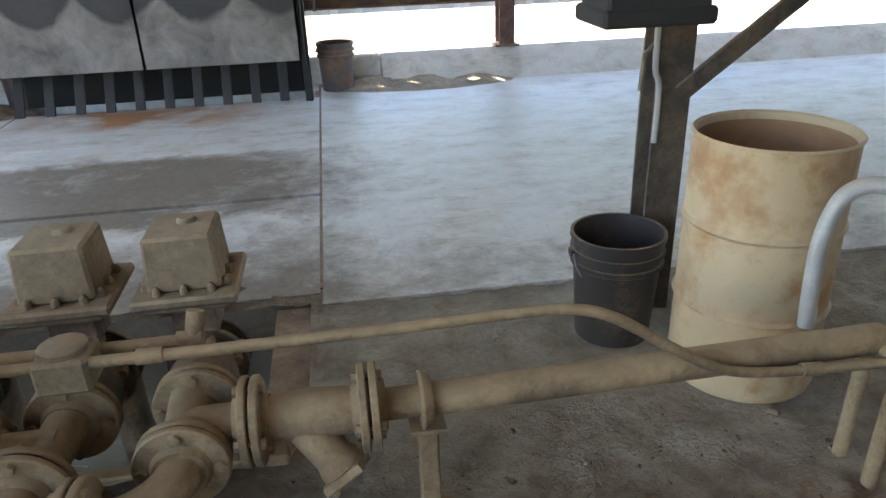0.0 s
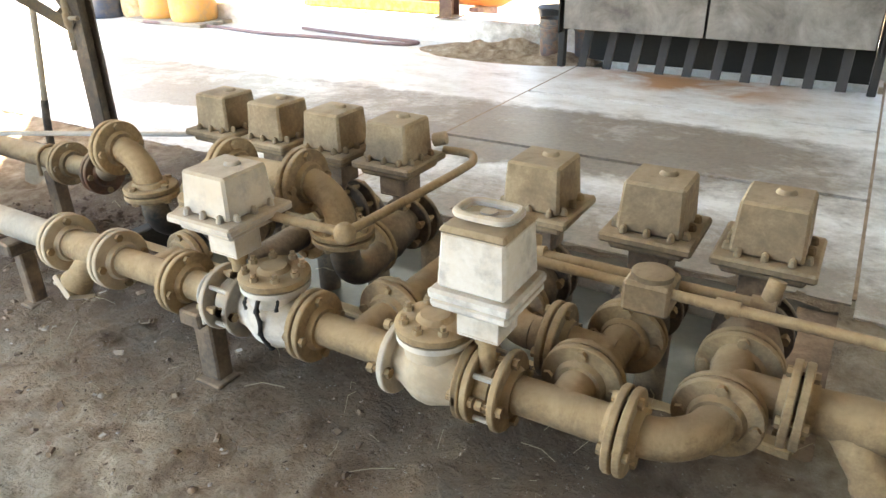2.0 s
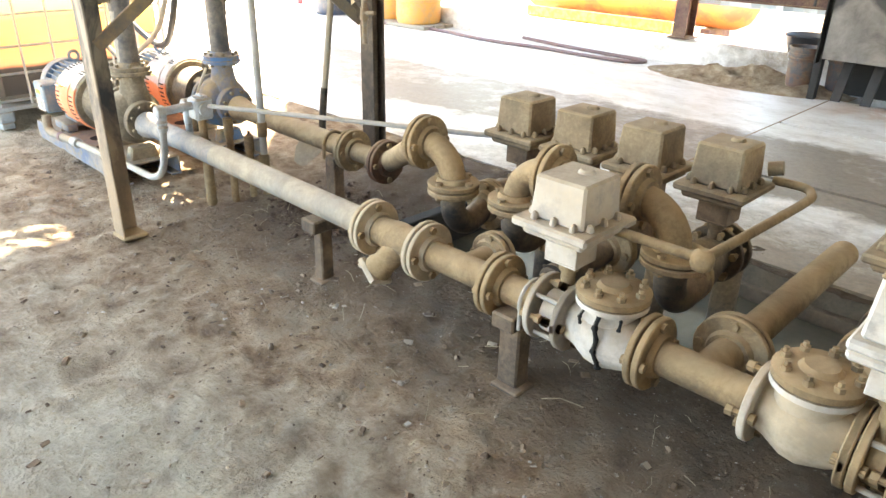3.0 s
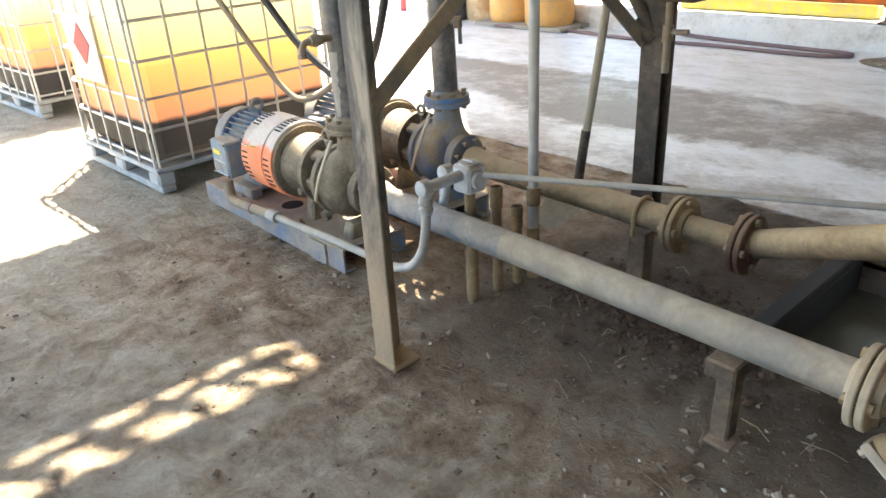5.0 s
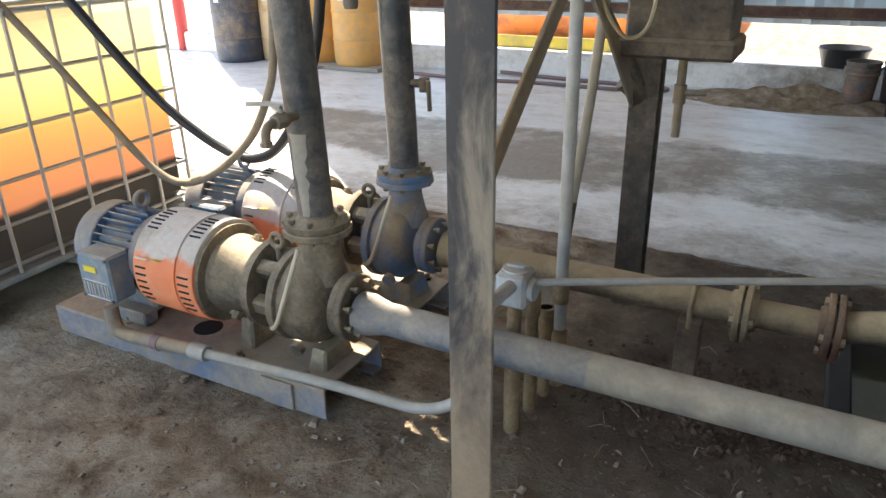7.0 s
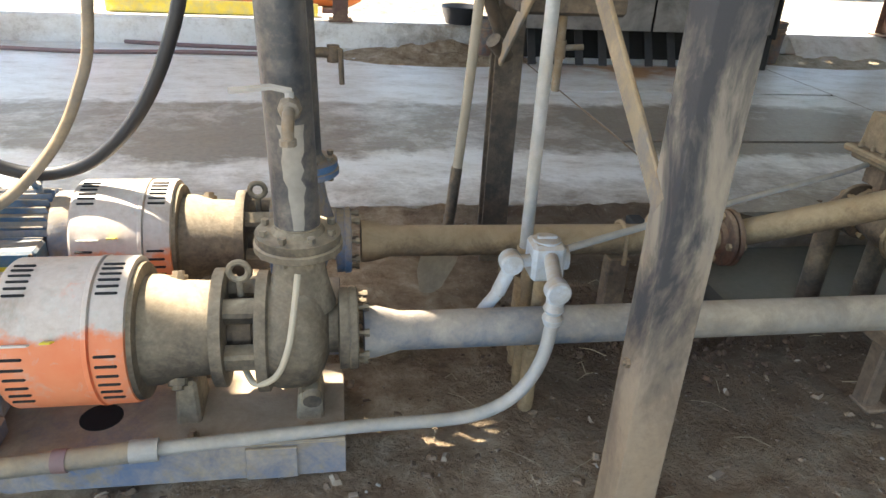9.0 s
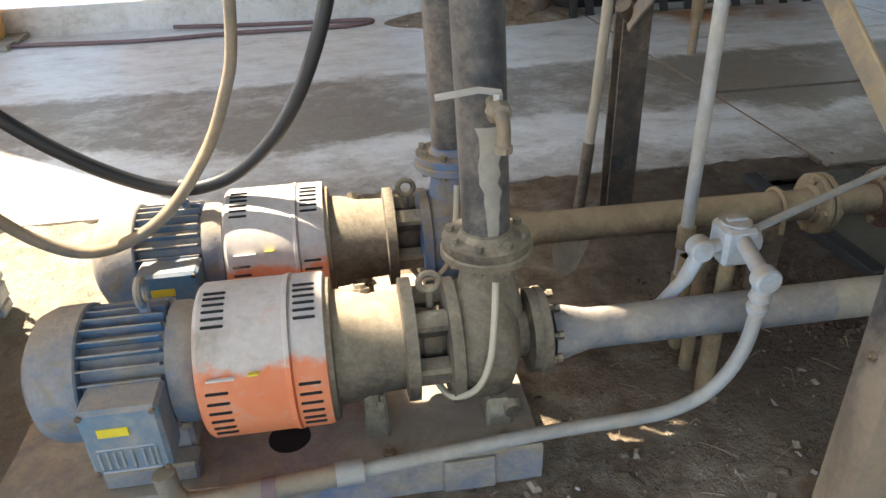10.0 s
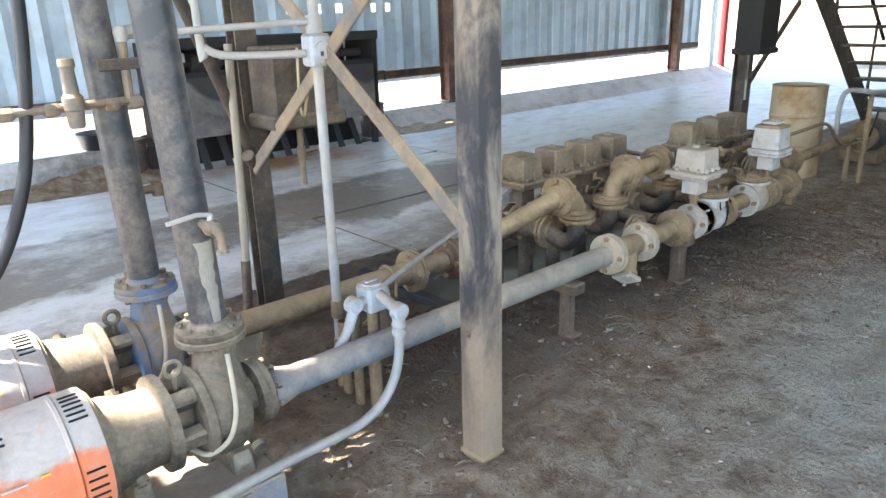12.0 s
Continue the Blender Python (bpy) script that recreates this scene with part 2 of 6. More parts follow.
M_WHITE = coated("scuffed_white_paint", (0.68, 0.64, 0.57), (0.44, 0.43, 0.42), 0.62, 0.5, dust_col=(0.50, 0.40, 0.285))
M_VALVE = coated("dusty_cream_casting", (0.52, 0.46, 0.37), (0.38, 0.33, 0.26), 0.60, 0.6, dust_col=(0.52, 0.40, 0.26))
M_WHITE2 = coated("bright_white_paint", (0.74, 0.72, 0.68), (0.46, 0.46, 0.45), 0.52, 0.5, dust_col=(0.47, 0.38, 0.27), patch=0.5)
M_STEEL = coated("dusty_column_paint", (0.16, 0.165, 0.17), (0.27, 0.225, 0.16), 0.50, 0.6, 0.2)
M_POST = coated("dark_post_paint", (0.05, 0.042, 0.036), (0.085, 0.066, 0.05), 0.26, 0.65, dust_col=(0.32, 0.24, 0.16))
M_CONDUIT = coated("galvanised_conduit", (0.40, 0.42, 0.43), (0.50, 0.51, 0.52), 0.50, 0.5, 0.4, dust_col=(0.46, 0.40, 0.31))
M_JBOX = coated("pale_blue_grey_casting", (0.50, 0.57, 0.63), (0.40, 0.44, 0.47), 0.36, 0.55)
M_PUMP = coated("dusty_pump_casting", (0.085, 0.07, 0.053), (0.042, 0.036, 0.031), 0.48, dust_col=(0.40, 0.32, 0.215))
M_PUMP_BLUE = coated("blue_pump_paint", (0.06, 0.16, 0.32), (0.14, 0.15, 0.15), 0.34, 0.5)
M_MOTOR = coated("blue_motor_paint", (0.04, 0.15, 0.30), (0.12, 0.13, 0.13), 0.60, 0.5, dust_col=(0.38, 0.31, 0.23), patch=0.50)
M_MBOX = coated("blue_terminal_box", (0.06, 0.20, 0.33), (0.17, 0.28, 0.35), 0.42, 0.45, dust_col=(0.40, 0.31, 0.22), patch=0.55)
M_SKID = coated("worn_blue_skid", (0.07, 0.15, 0.29), (0.22, 0.19, 0.16), 0.55, 0.65, patch=0.50, dust_col=(0.42, 0.33, 0.23))
M_SLOT = plain("black_vent", (0.012, 0.012, 0.012), 0.8)
M_RUBBER = plain("black_rubber", (0.025, 0.026, 0.03), 0.5)
M_HOSE_GREY = coated("grey_hose", (0.16, 0.155, 0.14), (0.24, 0.22, 0.19), 0.4, 0.6)
M_RUST = coated("rusty_drum", (0.60, 0.46, 0.28), (0.42, 0.23, 0.10), 0.34, 0.36, 0.0, dust_col=(0.56, 0.41, 0.24), scale=4.0, patch=0.50)
M_RUST_IN = plain("rusty_inside", (0.36, 0.20, 0.10), 0.85)
M_BUCKET = coated("black_plastic", (0.045, 0.036, 0.033), (0.045, 0.037, 0.033), 0.06, 0.45)
M_BUCKET_RED = coated("faded_bucket", (0.085, 0.08, 0.085), (0.16, 0.085, 0.06), 0.2, 0.6)
M_BLACK = plain("soot_black_steel", (0.03, 0.028, 0.026), 0.85)
M_RIB = plain("dark_rib_steel", (0.06, 0.055, 0.053), 0.8)
M_WALL = coated("blue_white_sheet_metal", (0.55, 0.68, 0.79), (0.47, 0.58, 0.67), 0.06, 0.45, 0.1, scale=2.0)
# dull sheet for the unseen roof and walls, kept dark to cut bounced light
M_ROOF = coated("aged_galvanised_sheet", (0.26, 0.26, 0.25), (0.18, 0.17, 0.16), 0.3, 0.6, scale=2.0)
M_FRAME = coated("red_brown_primer", (0.10, 0.048, 0.045), (0.14, 0.075, 0.06), 0.22, 0.7)
M_RED = plain("red_post_paint", (0.45, 0.05, 0.05), 0.6)
M_TANK_OR = coated("rust_orange_tank", (0.62, 0.19, 0.05), (0.30, 0.11, 0.05), 0.22, 0.6, scale=4.0)
M_BARREL_OR = coated("orange_plastic", (0.72, 0.38, 0.10), (0.62, 0.36, 0.14), 0.2, 0.5)
M_BARREL_BL = coated("blue_black_plastic", (0.03, 0.045, 0.08), (0.05, 0.055, 0.07), 0.2, 0.5)
M_YELLOW = coated("yellow_painted_steel", (0.75, 0.58, 0.06), (0.62, 0.52, 0.16), 0.2, 0.6)
M_CAGE = plain("galvanised_cage", (0.55, 0.56, 0.57), 0.4, 0.7)
M_PALLET = coated("grey_pallet_steel", (0.42, 0.46, 0.49), (0.33, 0.36, 0.38), 0.06, 0.55, 0.3)
M_HANDLE = plain("weathered_wood_handle", (0.36, 0.31, 0.24), 0.8)
M_PINK = plain("faded_red_hose", (0.24, 0.15, 0.14), 0.7)
M_STRAW = plain("dry_straw", (0.55, 0.46, 0.30), 0.9)
M_BRASS = coated("dull_brass", (0.20, 0.14, 0.085), (0.24, 0.21, 0.17), 0.30, 0.5, 0.3, dust_col=(0.34, 0.27, 0.19))
M_WATER = plain("cloudy_pit_water", (0.13, 0.13, 0.105), 0.15)
M_SOIL = plain("dark_crumbled_soil", (0.105, 0.066, 0.043), 0.95, var=0.5, rel=0.6)
M_RUSTY = coated("rusty_flange", (0.13, 0.06, 0.035), (0.075, 0.045, 0.033), 0.30, 0.8, dust_col=(0.34, 0.22, 0.13))
M_CHALK = plain("chalk_crust", (0.34, 0.31, 0.265), 0.9, var=0.4, rel=0.5)
M_LABEL = plain("pale_sticker", (0.66, 0.64, 0.58), 0.6)
M_YTAG = plain("yellow_sticker", (0.80, 0.62, 0.05), 0.6)
M_TUBE = plain("cream_plastic_tube", (0.56, 0.48, 0.35), 0.5)


def orange_guard():
    """Orange coupling guard, paint bleached and dusted grey on its upper half."""
    m, nt, n, l, bsdf = nodes_of("orange_guard_paint")
    pos = place_of(nt)
    sep = n.new("ShaderNodeSeparateXYZ")
    l.new(pos, sep.inputs[0])
    n1 = noise_node(nt, pos, 9.0, 5, 0.65)
    n2 = noise_node(nt, pos, 60.0, 4, 0.7)
    behind = band(nt, sep.outputs[1], 1.72, 3.0, 0.02)
    h = maths(nt, "ADD", sep.outputs[2], maths(nt, "MULTIPLY", maths(nt, "SUBTRACT", n1, 0.5), 0.13))
    h = maths(nt, "ADD", h, maths(nt, "MULTIPLY", behind, 0.045))
    up = n.new("ShaderNodeMapRange")
    up.inputs[1].default_value, up.inputs[2].default_value = 0.405, 0.424
    l.new(h, up.inputs[0])
    paint = mixc(nt, n1, (0.77, 0.17, 0.055), (0.82, 0.33, 0.17))
    dust = mixc(nt, n2, (0.47, 0.41, 0.34), (0.68, 0.64, 0.58))
    scr = ramp(nt, noise_node(nt, pos, 22.0, 5, 0.7, 0.8), ((0.55, (0, 0, 0)), (0.72, (0.65, 0.65, 0.65))))
    bleed = ramp(nt, noise_node(nt, pos, 13.0, 6, 0.75, 0.5), ((0.60, (0, 0, 0)), (0.74, (1, 1, 1))))
    grime = ramp(nt, noise_node(nt, pos, 7.0, 6, 0.7, 0.4), ((0.48, (0, 0, 0)), (0.68, (0.7, 0.7, 0.7))))
    dust = mixc(nt, grime, dust, (0.30, 0.24, 0.17))
    l.new(mixc(nt, maths(nt, "SUBTRACT", maths(nt, "ADD", maths(nt, "MULTIPLY", up.outputs[0], 0.95), maths(nt, "MULTIPLY", scr, 0.75), True), maths(nt, "MULTIPLY", bleed, 0.55), True), paint, dust), bsdf.inputs["Base Color"])
    bsdf.inputs["Roughness"].default_value = 0.7
    bump(nt, n2, 0.15, 0.003)
    return m


M_GUARD = orange_guard()


def sooty_plate():
    """Grey plate with black soot hanging in scallops from its upper edge."""
    m, nt, n, l, bsdf = nodes_of("sooty_plate")
    pos = place_of(nt)
    sep = n.new("ShaderNodeSeparateXYZ")
    l.new(pos, sep.inputs[0])
    n1 = noise_node(nt, pos, 3.5, 6, 0.7, 0.4)
    n2 = noise_node(nt, pos, 40.0, 4, 0.7)
    wave = maths(nt, "MULTIPLY", maths(nt, "ABSOLUTE", maths(nt, "SINE", maths(nt, "MULTIPLY", sep.outputs[0], 5.4))), 0.22)
    h = maths(nt, "ADD", maths(nt, "ADD", sep.outputs[2], wave), maths(nt, "MULTIPLY", maths(nt, "SUBTRACT", n1, 0.5), 0.22))
    soot = n.new("ShaderNodeMapRange")
    soot.inputs[1].default_value, soot.inputs[2].default_value = 0.86, 0.91
    l.new(h, soot.inputs[0])
    grey = ramp(nt, n1, ((0.3, (0.10, 0.087, 0.076)), (0.5, (0.20, 0.178, 0.156)), (0.72, (0.31, 0.285, 0.255))))
    l.new(mixc(nt, maths(nt, "MULTIPLY", soot.outputs[0], 0.9), grey, (0.035, 0.033, 0.033)), bsdf.inputs["Base Color"])
    bsdf.inputs["Roughness"].default_value = 0.8
    bump(nt, n2, 0.2, 0.004)
    return m


M_HOPPER = sooty_plate()


def column_paint():
    """Slate paint rubbed to dark streaks, with brown mud splashed up from the foot."""
    m, nt, n, l, bsdf = nodes_of("streaked_column_paint")
    pos = place_of(nt)
    sep = n.new("ShaderNodeSeparateXYZ")
    l.new(pos, sep.inputs[0])
    mp = n.new("ShaderNodeMapping")
    mp.inputs["Scale"].default_value = (4, 4, 1.5)
    l.new(pos, mp.inputs["Vector"])
    st = noise_node(nt, mp.outputs[0], 1.9, 7, 0.66, 0.5)
    fine = noise_node(nt, pos, 60.0, 4, 0.7)
    big = noise_node(nt, pos, 4.0, 4, 0.6)
    paint = ramp(nt, st, ((0.40, (0.04, 0.04, 0.045)), (0.48, (0.12, 0.107, 0.092)), (0.54, (0.22, 0.19, 0.155)), (0.70, (0.33, 0.285, 0.22))))
    mud = mixc(nt, fine, (0.24, 0.165, 0.105), (0.42, 0.31, 0.205))
    low = n.new("ShaderNodeMapRange")
    low.inputs[1].default_value, low.inputs[2].default_value = 0.75, 0.05
    l.new(sep.outputs[2], low.inputs[0])
    f = maths(nt, "ADD", low.outputs[0], maths(nt, "MULTIPLY", maths(nt, "SUBTRACT", maths(nt, "ADD", maths(nt, "MULTIPLY", big, 0.5), maths(nt, "MULTIPLY", st, 0.5)), 0.5), 2.2), True)
    l.new(mixc(nt, f, paint, mud), bsdf.inputs["Base Color"])
    bsdf.inputs["Roughness"].default_value = 0.65
    bump(nt, maths(nt, "ADD", st, fine), 0.25, 0.004)
    return m


def mixed_clods():
    m, nt, n, l, bsdf = nodes_of("mixed_clods")
    ri = n.new("ShaderNodeNewGeometry").outputs["Random Per Island"]
    c = ramp(nt, ri, ((0.0, (0.09, 0.055, 0.035)), (0.35, (0.20, 0.135, 0.085)), (0.7, (0.34, 0.25, 0.17)), (0.93, (0.46, 0.38, 0.29)), (1.0, (0.62, 0.57, 0.48))))
    f = noise_node(nt, place_of(nt), 90.0, 4, 0.7)
    l.new(mixc(nt, maths(nt, "MULTIPLY", f, 0.5), c, (0.20, 0.145, 0.10)), bsdf.inputs["Base Color"])
    bsdf.inputs["Roughness"].default_value = 0.95
    bump(nt, f, 0.5, 0.004)
    return m


M_COLUMN = column_paint()
M_CLOD = mixed_clods()


# ---- building helpers ----
class Shape:
    """Collects vertices and faces of one part."""

    def __init__(self):
        self.v, self.f = [], []

    def add(self, verts, faces):
        k = len(self.v)
        self.v += [tuple(p) for p in verts]
        self.f += [tuple(i + k for i in face) for face in faces]
        return self

    def box(self, c, s, bev=0.004, taper=1.0, m=None):
        """Chamfered box; taper scales its top."""
        b = min(bev, min(s) * 0.45)
        pts = []
        for sx in (-1, 1):
            for sy in (-1, 1):
                for sz in (-1, 1):
                    k = taper if sz > 0 else 1.0
                    hx, hy, hz = s[0] / 2 * k, s[1] / 2 * k, s[2] / 2
                    pts += [(sx * (hx - b), sy * (hy - b), sz * hz), (sx * hx, sy * (hy - b), sz * (hz - b)), (sx * (hx - b), sy * hy, sz * (hz - b))]
        q = [3 * i for i in range(8)]
        f = []
        x, y, z = 1, 2, 0
        idx = lambda a, b_, c_: (a * 4 + b_ * 2 + c_) * 3
        for e in (0, 1):
            f.append([idx(a, b_, e) + z for a, b_ in ((0, 0), (1, 0), (1, 1), (0, 1))][:: 1 if e else -1])
            f.append([idx(e, b_, c_) + x for b_, c_ in ((0, 0), (1, 0), (1, 1), (0, 1))][:: 1 if e else -1])
            f.append([idx(a, e, c_) + y for a, c_ in ((0, 0), (1, 0), (1, 1), (0, 1))][:: -1 if e else 1])
        for p in (0, 1):
            for r in (0, 1):
                f.append([idx(p, r, 0) + x, idx(p, r, 1) + x, idx(p, r, 1) + y, idx(p, r, 0) + y])
                f.append([idx(p, 0, r) + x, idx(p, 1, r) + x, idx(p, 1, r) + z, idx(p, 0, r) + z])
                f.append([idx(0, p, r) + y, idx(1, p, r) + y, idx(1, p, r) + z, idx(0, p, r) + z])
        for i in range(8):
            f.append([3 * i, 3 * i + 1, 3 * i + 2])
        mat4 = Matrix.Translation(c) @ (m or Matrix.Identity(4))
        return self.add([mat4 @ Vector(p) for p in pts], f)

    def lathe(self, a, d, prof, seg=24, closed=True):
        """Revolve (along, radius) pairs about the line from a in direction d."""
        d = Vector(d).normalized()
        u = d.orthogonal().normalized()
        w = d.cross(u)
        a = Vector(a)
        k = len(self.v)
        for t, r in prof:
            for i in range(seg):
                an = 2 * math.pi * i / seg
                self.v.append(tuple(a + d * t + (u * math.cos(an) + w * math.sin(an)) * max(r, 1e-4)))
        for j in range(len(prof) - 1):
            for i in range(seg):
                i2 = (i + 1) % seg
                self.f.append((k + j * seg + i, k + j * seg + i2, k + (j + 1) * seg + i2, k + (j + 1) * seg + i))
        if closed:
            self.f.append(tuple(k + i for i in range(seg))[::-1])
            e = k + (len(prof) - 1) * seg
            self.f.append(tuple(e + i for i in range(seg)))
        return self

    def rod(self, a, b, r, seg=16, r2=None):
        a, b = Vector(a), Vector(b)
        return self.lathe(a, b - a, ((0, r), ((b - a).length, r if r2 is None else r2)), seg)

    def tube(self, pts, r, seg=12, smooth=0):
        """Round bar along a line of points, eased by Catmull-Rom when smooth is given."""
        pts = [Vector(p) for p in pts]
        if smooth:
            out = []
            for i in range(len(pts) - 1):
                p0, p1, p2, p3 = pts[max(i - 1, 0)], pts[i], pts[i + 1], pts[min(i + 2, len(pts) - 1)]
                for s in range(smooth):
                    t = s / smooth
                    out.append(0.5 * ((2 * p1) + (p2 - p0) * t + (2 * p0 - 5 * p1 + 4 * p2 - p3) * t * t + (3 * p1 - p0 - 3 * p2 + p3) * t ** 3))
            pts = out + [pts[-1]]
        k = len(self.v)
        u = None
        for i, p in enumerate(pts):
            d = (pts[min(i + 1, len(pts) - 1)] - pts[max(i - 1, 0)]).normalized()
            u = d.orthogonal().normalized() if u is None else (u - d * u.dot(d)).normalized()
            w = d.cross(u)
            for j in range(seg):
                an = 2 * math.pi * j / seg
                self.v.append(tuple(p + (u * math.cos(an) + w * math.sin(an)) * r))
        for i in range(len(pts) - 1):
            for j in range(seg):
                j2 = (j + 1) % seg
                self.f.append((k + i * seg + j, k + i * seg + j2, k + (i + 1) * seg + j2, k + (i + 1) * seg + j))
        self.f.append(tuple(k + j for j in range(seg))[::-1])
        e = k + (len(pts) - 1) * seg
        self.f.append(tuple(e + j for j in range(seg)))
        return self

    def bend(self, corner, a, b, rad, r, seg=16, n=9):
        """Quarter elbow at corner, coming from direction a and leaving in direction b."""
        c, a, b = Vector(corner), Vector(a).normalized(), Vector(b).normalized()
        mid = c - a * rad + b * rad
        return self.tube([mid + (-b * math.cos(t) + a * math.sin(t)) * rad for t in [math.pi / 2 * i / n for i in range(n + 1)]], r, seg)

    def ring(self, c, axis, R, r, seg=20, sub=8):
        c, d = Vector(c), Vector(axis).normalized()
        u = d.orthogonal().normalized()
        w = d.cross(u)
        k = len(self.v)
        for i in range(seg):
            an = 2 * math.pi * i / seg
            o = u * math.cos(an) + w * math.sin(an)
            for j in range(sub):
                bn = 2 * math.pi * j / sub
                self.v.append(tuple(c + o * (R + r * math.cos(bn)) + d * r * math.sin(bn)))
        for i in range(seg):
            for j in range(sub):
                i2, j2 = (i + 1) % seg, (j + 1) % sub
                self.f.append((k + i * sub + j, k + i2 * sub + j, k + i2 * sub + j2, k + i * sub + j2))
        return self

    def mesh(self, name, material, angle=35):
        me = bpy.data.meshes.new(name)
        me.from_pydata(self.v, [], self.f)
        bm = bmesh.new()
        bm.from_mesh(me)
        bmesh.ops.recalc_face_normals(bm, faces=bm.faces)
        bm.to_mesh(me)
        bm.free()
        me.polygons.foreach_set("use_smooth", [True] * len(me.polygons))
        me.set_sharp_from_angle(angle=radians(angle))
        me.materials.append(material)
        return me


def thing(name, label, category, group="", at=(0, 0, 0)):
    ob = new(name)
    ob.empty_display_size = 0.05
    ob.location = at
    return tagged(ob, label, category, group)


def part(name, shape, material, parent, label="", angle=35):
    """One mesh under a thing or a part; its vertices are given in the world."""
    ob = new(name, shape.mesh(name, material, angle))
    ob.parent = parent
    off = Vector((0, 0, 0))
    p = parent
    while p:
        off += p.location
        p = p.parent
    ob.data.transform(Matrix.Translation(-off))
    return tagged(ob, label)


def solo(name, shape, material, label, category, group="", kind="", angle=35):
    ob = new(name, shape.mesh(name, material, angle))
    return tagged(ob, label, category, group, kind)


BOLT = Shape().lathe((0, 0, -0.024), (0, 0, 1), ((-0.008, 0.013), (0.008, 0.013), (0.008, 0.008), (0.040, 0.008), (0.040, 0.013), (0.056, 0.013)), 6).mesh("bolt", M_PIPE, 20)


def flange(parent, c, axis, R=0.097, thick=0.018, pair=True, bolts=4, material=None, label=""):
    """A bolted flange joint: two discs with a thin gasket gap, or one disc."""
    material = material or M_PIPE
    d = Vector(axis).normalized()
    c = Vector(c)
    s = Shape()
    b = 0.003
    for k in ((-1, 1) if pair else (1,)):
        o = c + d * (0.003 * k if pair else 0)
        s.lathe(o, d * k, ((0, R - b), (b, R), (thick - b, R), (thick, R - b), (thick + 0.001, 0.062), (thick + 0.016, 0.055)), 28)
    if pair:
        s.lathe(c - d * 0.004, d, ((0, R * 0.72), (0.008, R * 0.72)), 20)
    f = part("flange", s, material, parent, label)
    u = d.orthogonal().normalized()
    w = d.cross(u)
    for i in range(bolts):
        an = 2 * math.pi * (i + 0.5) / bolts
        p = c + (u * math.cos(an) + w * math.sin(an)) * R * 0.80
        bo = new("bolt", BOLT)
        bo.parent = f
        base = Vector((0, 0, 0))
        q = f
        while q:
            base += q.location
            q = q.parent
        bo.matrix_basis = Matrix.Translation(p - base) @ d.to_track_quat("Z", "Y").to_matrix().to_4x4()
    return f


# ---- ground, pit, slabs ----
PIT = (-2.86, -0.10, 1.95, 2.80)


def axis_steps(lo, hi, step, far):
    fine = list(np.arange(lo, hi + 1e-6, step))
    out, s, p = [], step, hi
    while p < far:
        s *= 1.5
        p += s
        out.append(p)
    inn, s, p = [], step, lo
    while p > -far:
        s *= 1.5
        p -= s
        inn.append(p)
    return inn[::-1] + fine + out


def soil_height(x, y):
    if x < -9 or x > 4 or y < -3 or y > 3.4:
        return 0.0
    h = 0.020 * noise.fractal(Vector((x * 2.2, y * 2.2, 0.3)), 0.8, 2.0, 4)
    h += 0.017 * noise.fractal(Vector((x * 8.0, y * 8.0, 4.0)), 0.55, 2.1, 4)
    near = max(0.0, 1 - abs(y - 1.9) / 0.8) * (1.0 if -3.6 < x < -0.2 else 0.3)
    h += 0.035 * near * max(0.0, noise.noise(Vector((x * 5.0, y * 5.0, 7.0))) + 0.15)
    return h * 0.75 - 0.006


xs = axis_steps(-6.2, 2.6, 0.026, 900)
ys = axis_steps(-1.2, 3.3, 0.026, 900)
xs = sorted(set([round(v, 4) for v in xs] + [PIT[0], PIT[1]]))
ys = sorted(set([round(v, 4) for v in ys] + [PIT[2], PIT[3]]))
verts = [(x, y, soil_height(x, y) - (0.14 if (y > 3.0 or (x > 0.0 and y > 2.79)) and -12.4 < x < 12 and y < 7.2 else 0.0)) for y in ys for x in xs]
nx = len(xs)
faces = []
for j in range(len(ys) - 1):
    for i in range(nx - 1):
        cx, cy = (xs[i] + xs[i + 1]) / 2, (ys[j] + ys[j + 1]) / 2
        if PIT[0] < cx < PIT[1] and PIT[2] < cy < PIT[3]:
            continue
        k = j * nx + i
        faces.append((k, k + 1, k + nx + 1, k + nx))
gm = bpy.data.meshes.new("ground")
gm.from_pydata(verts, [], faces)
gm.polygons.foreach_set("use_smooth", [True] * len(faces))
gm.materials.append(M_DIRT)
tagged(new("ground", gm), "dry brown dirt ground with pale trodden patches and painted sunlit paleness", "ground", kind="structure")

pit = Shape()
x0, x1, y0, y1 = PIT
pit.box(((x0 + x1) / 2, (y0 + y1) / 2, -0.52), (x1 - x0 + 0.2, y1 - y0 + 0.2, 0.06))
pit.box((x0 - 0.05, (y0 + y1) / 2, -0.26), (0.1, y1 - y0, 0.46))
pit.box((x1 + 0.05, (y0 + y1) / 2, -0.26), (0.1, y1 - y0, 0.46))
pit.box(((x0 + x1) / 2, y0 - 0.05, -0.26), (x1 - x0 + 0.2, 0.1, 0.46))
pit.box(((x0 + x1) / 2, y1 + 0.07, -0.30), (x1 - x0 + 0.2, 0.1, 0.38))
solo("pit", pit, M_CONC, "concrete pit under the pipe manifold", "pit", kind="structure")
solo("water", Shape().box(((x0 + x1) / 2, (y0 + y1) / 2, -0.17), (x1 - x0, y1 - y0, 0.02), 0.001), M_WATER, "pale cloudy water standing in the pit", "water", kind="structure")
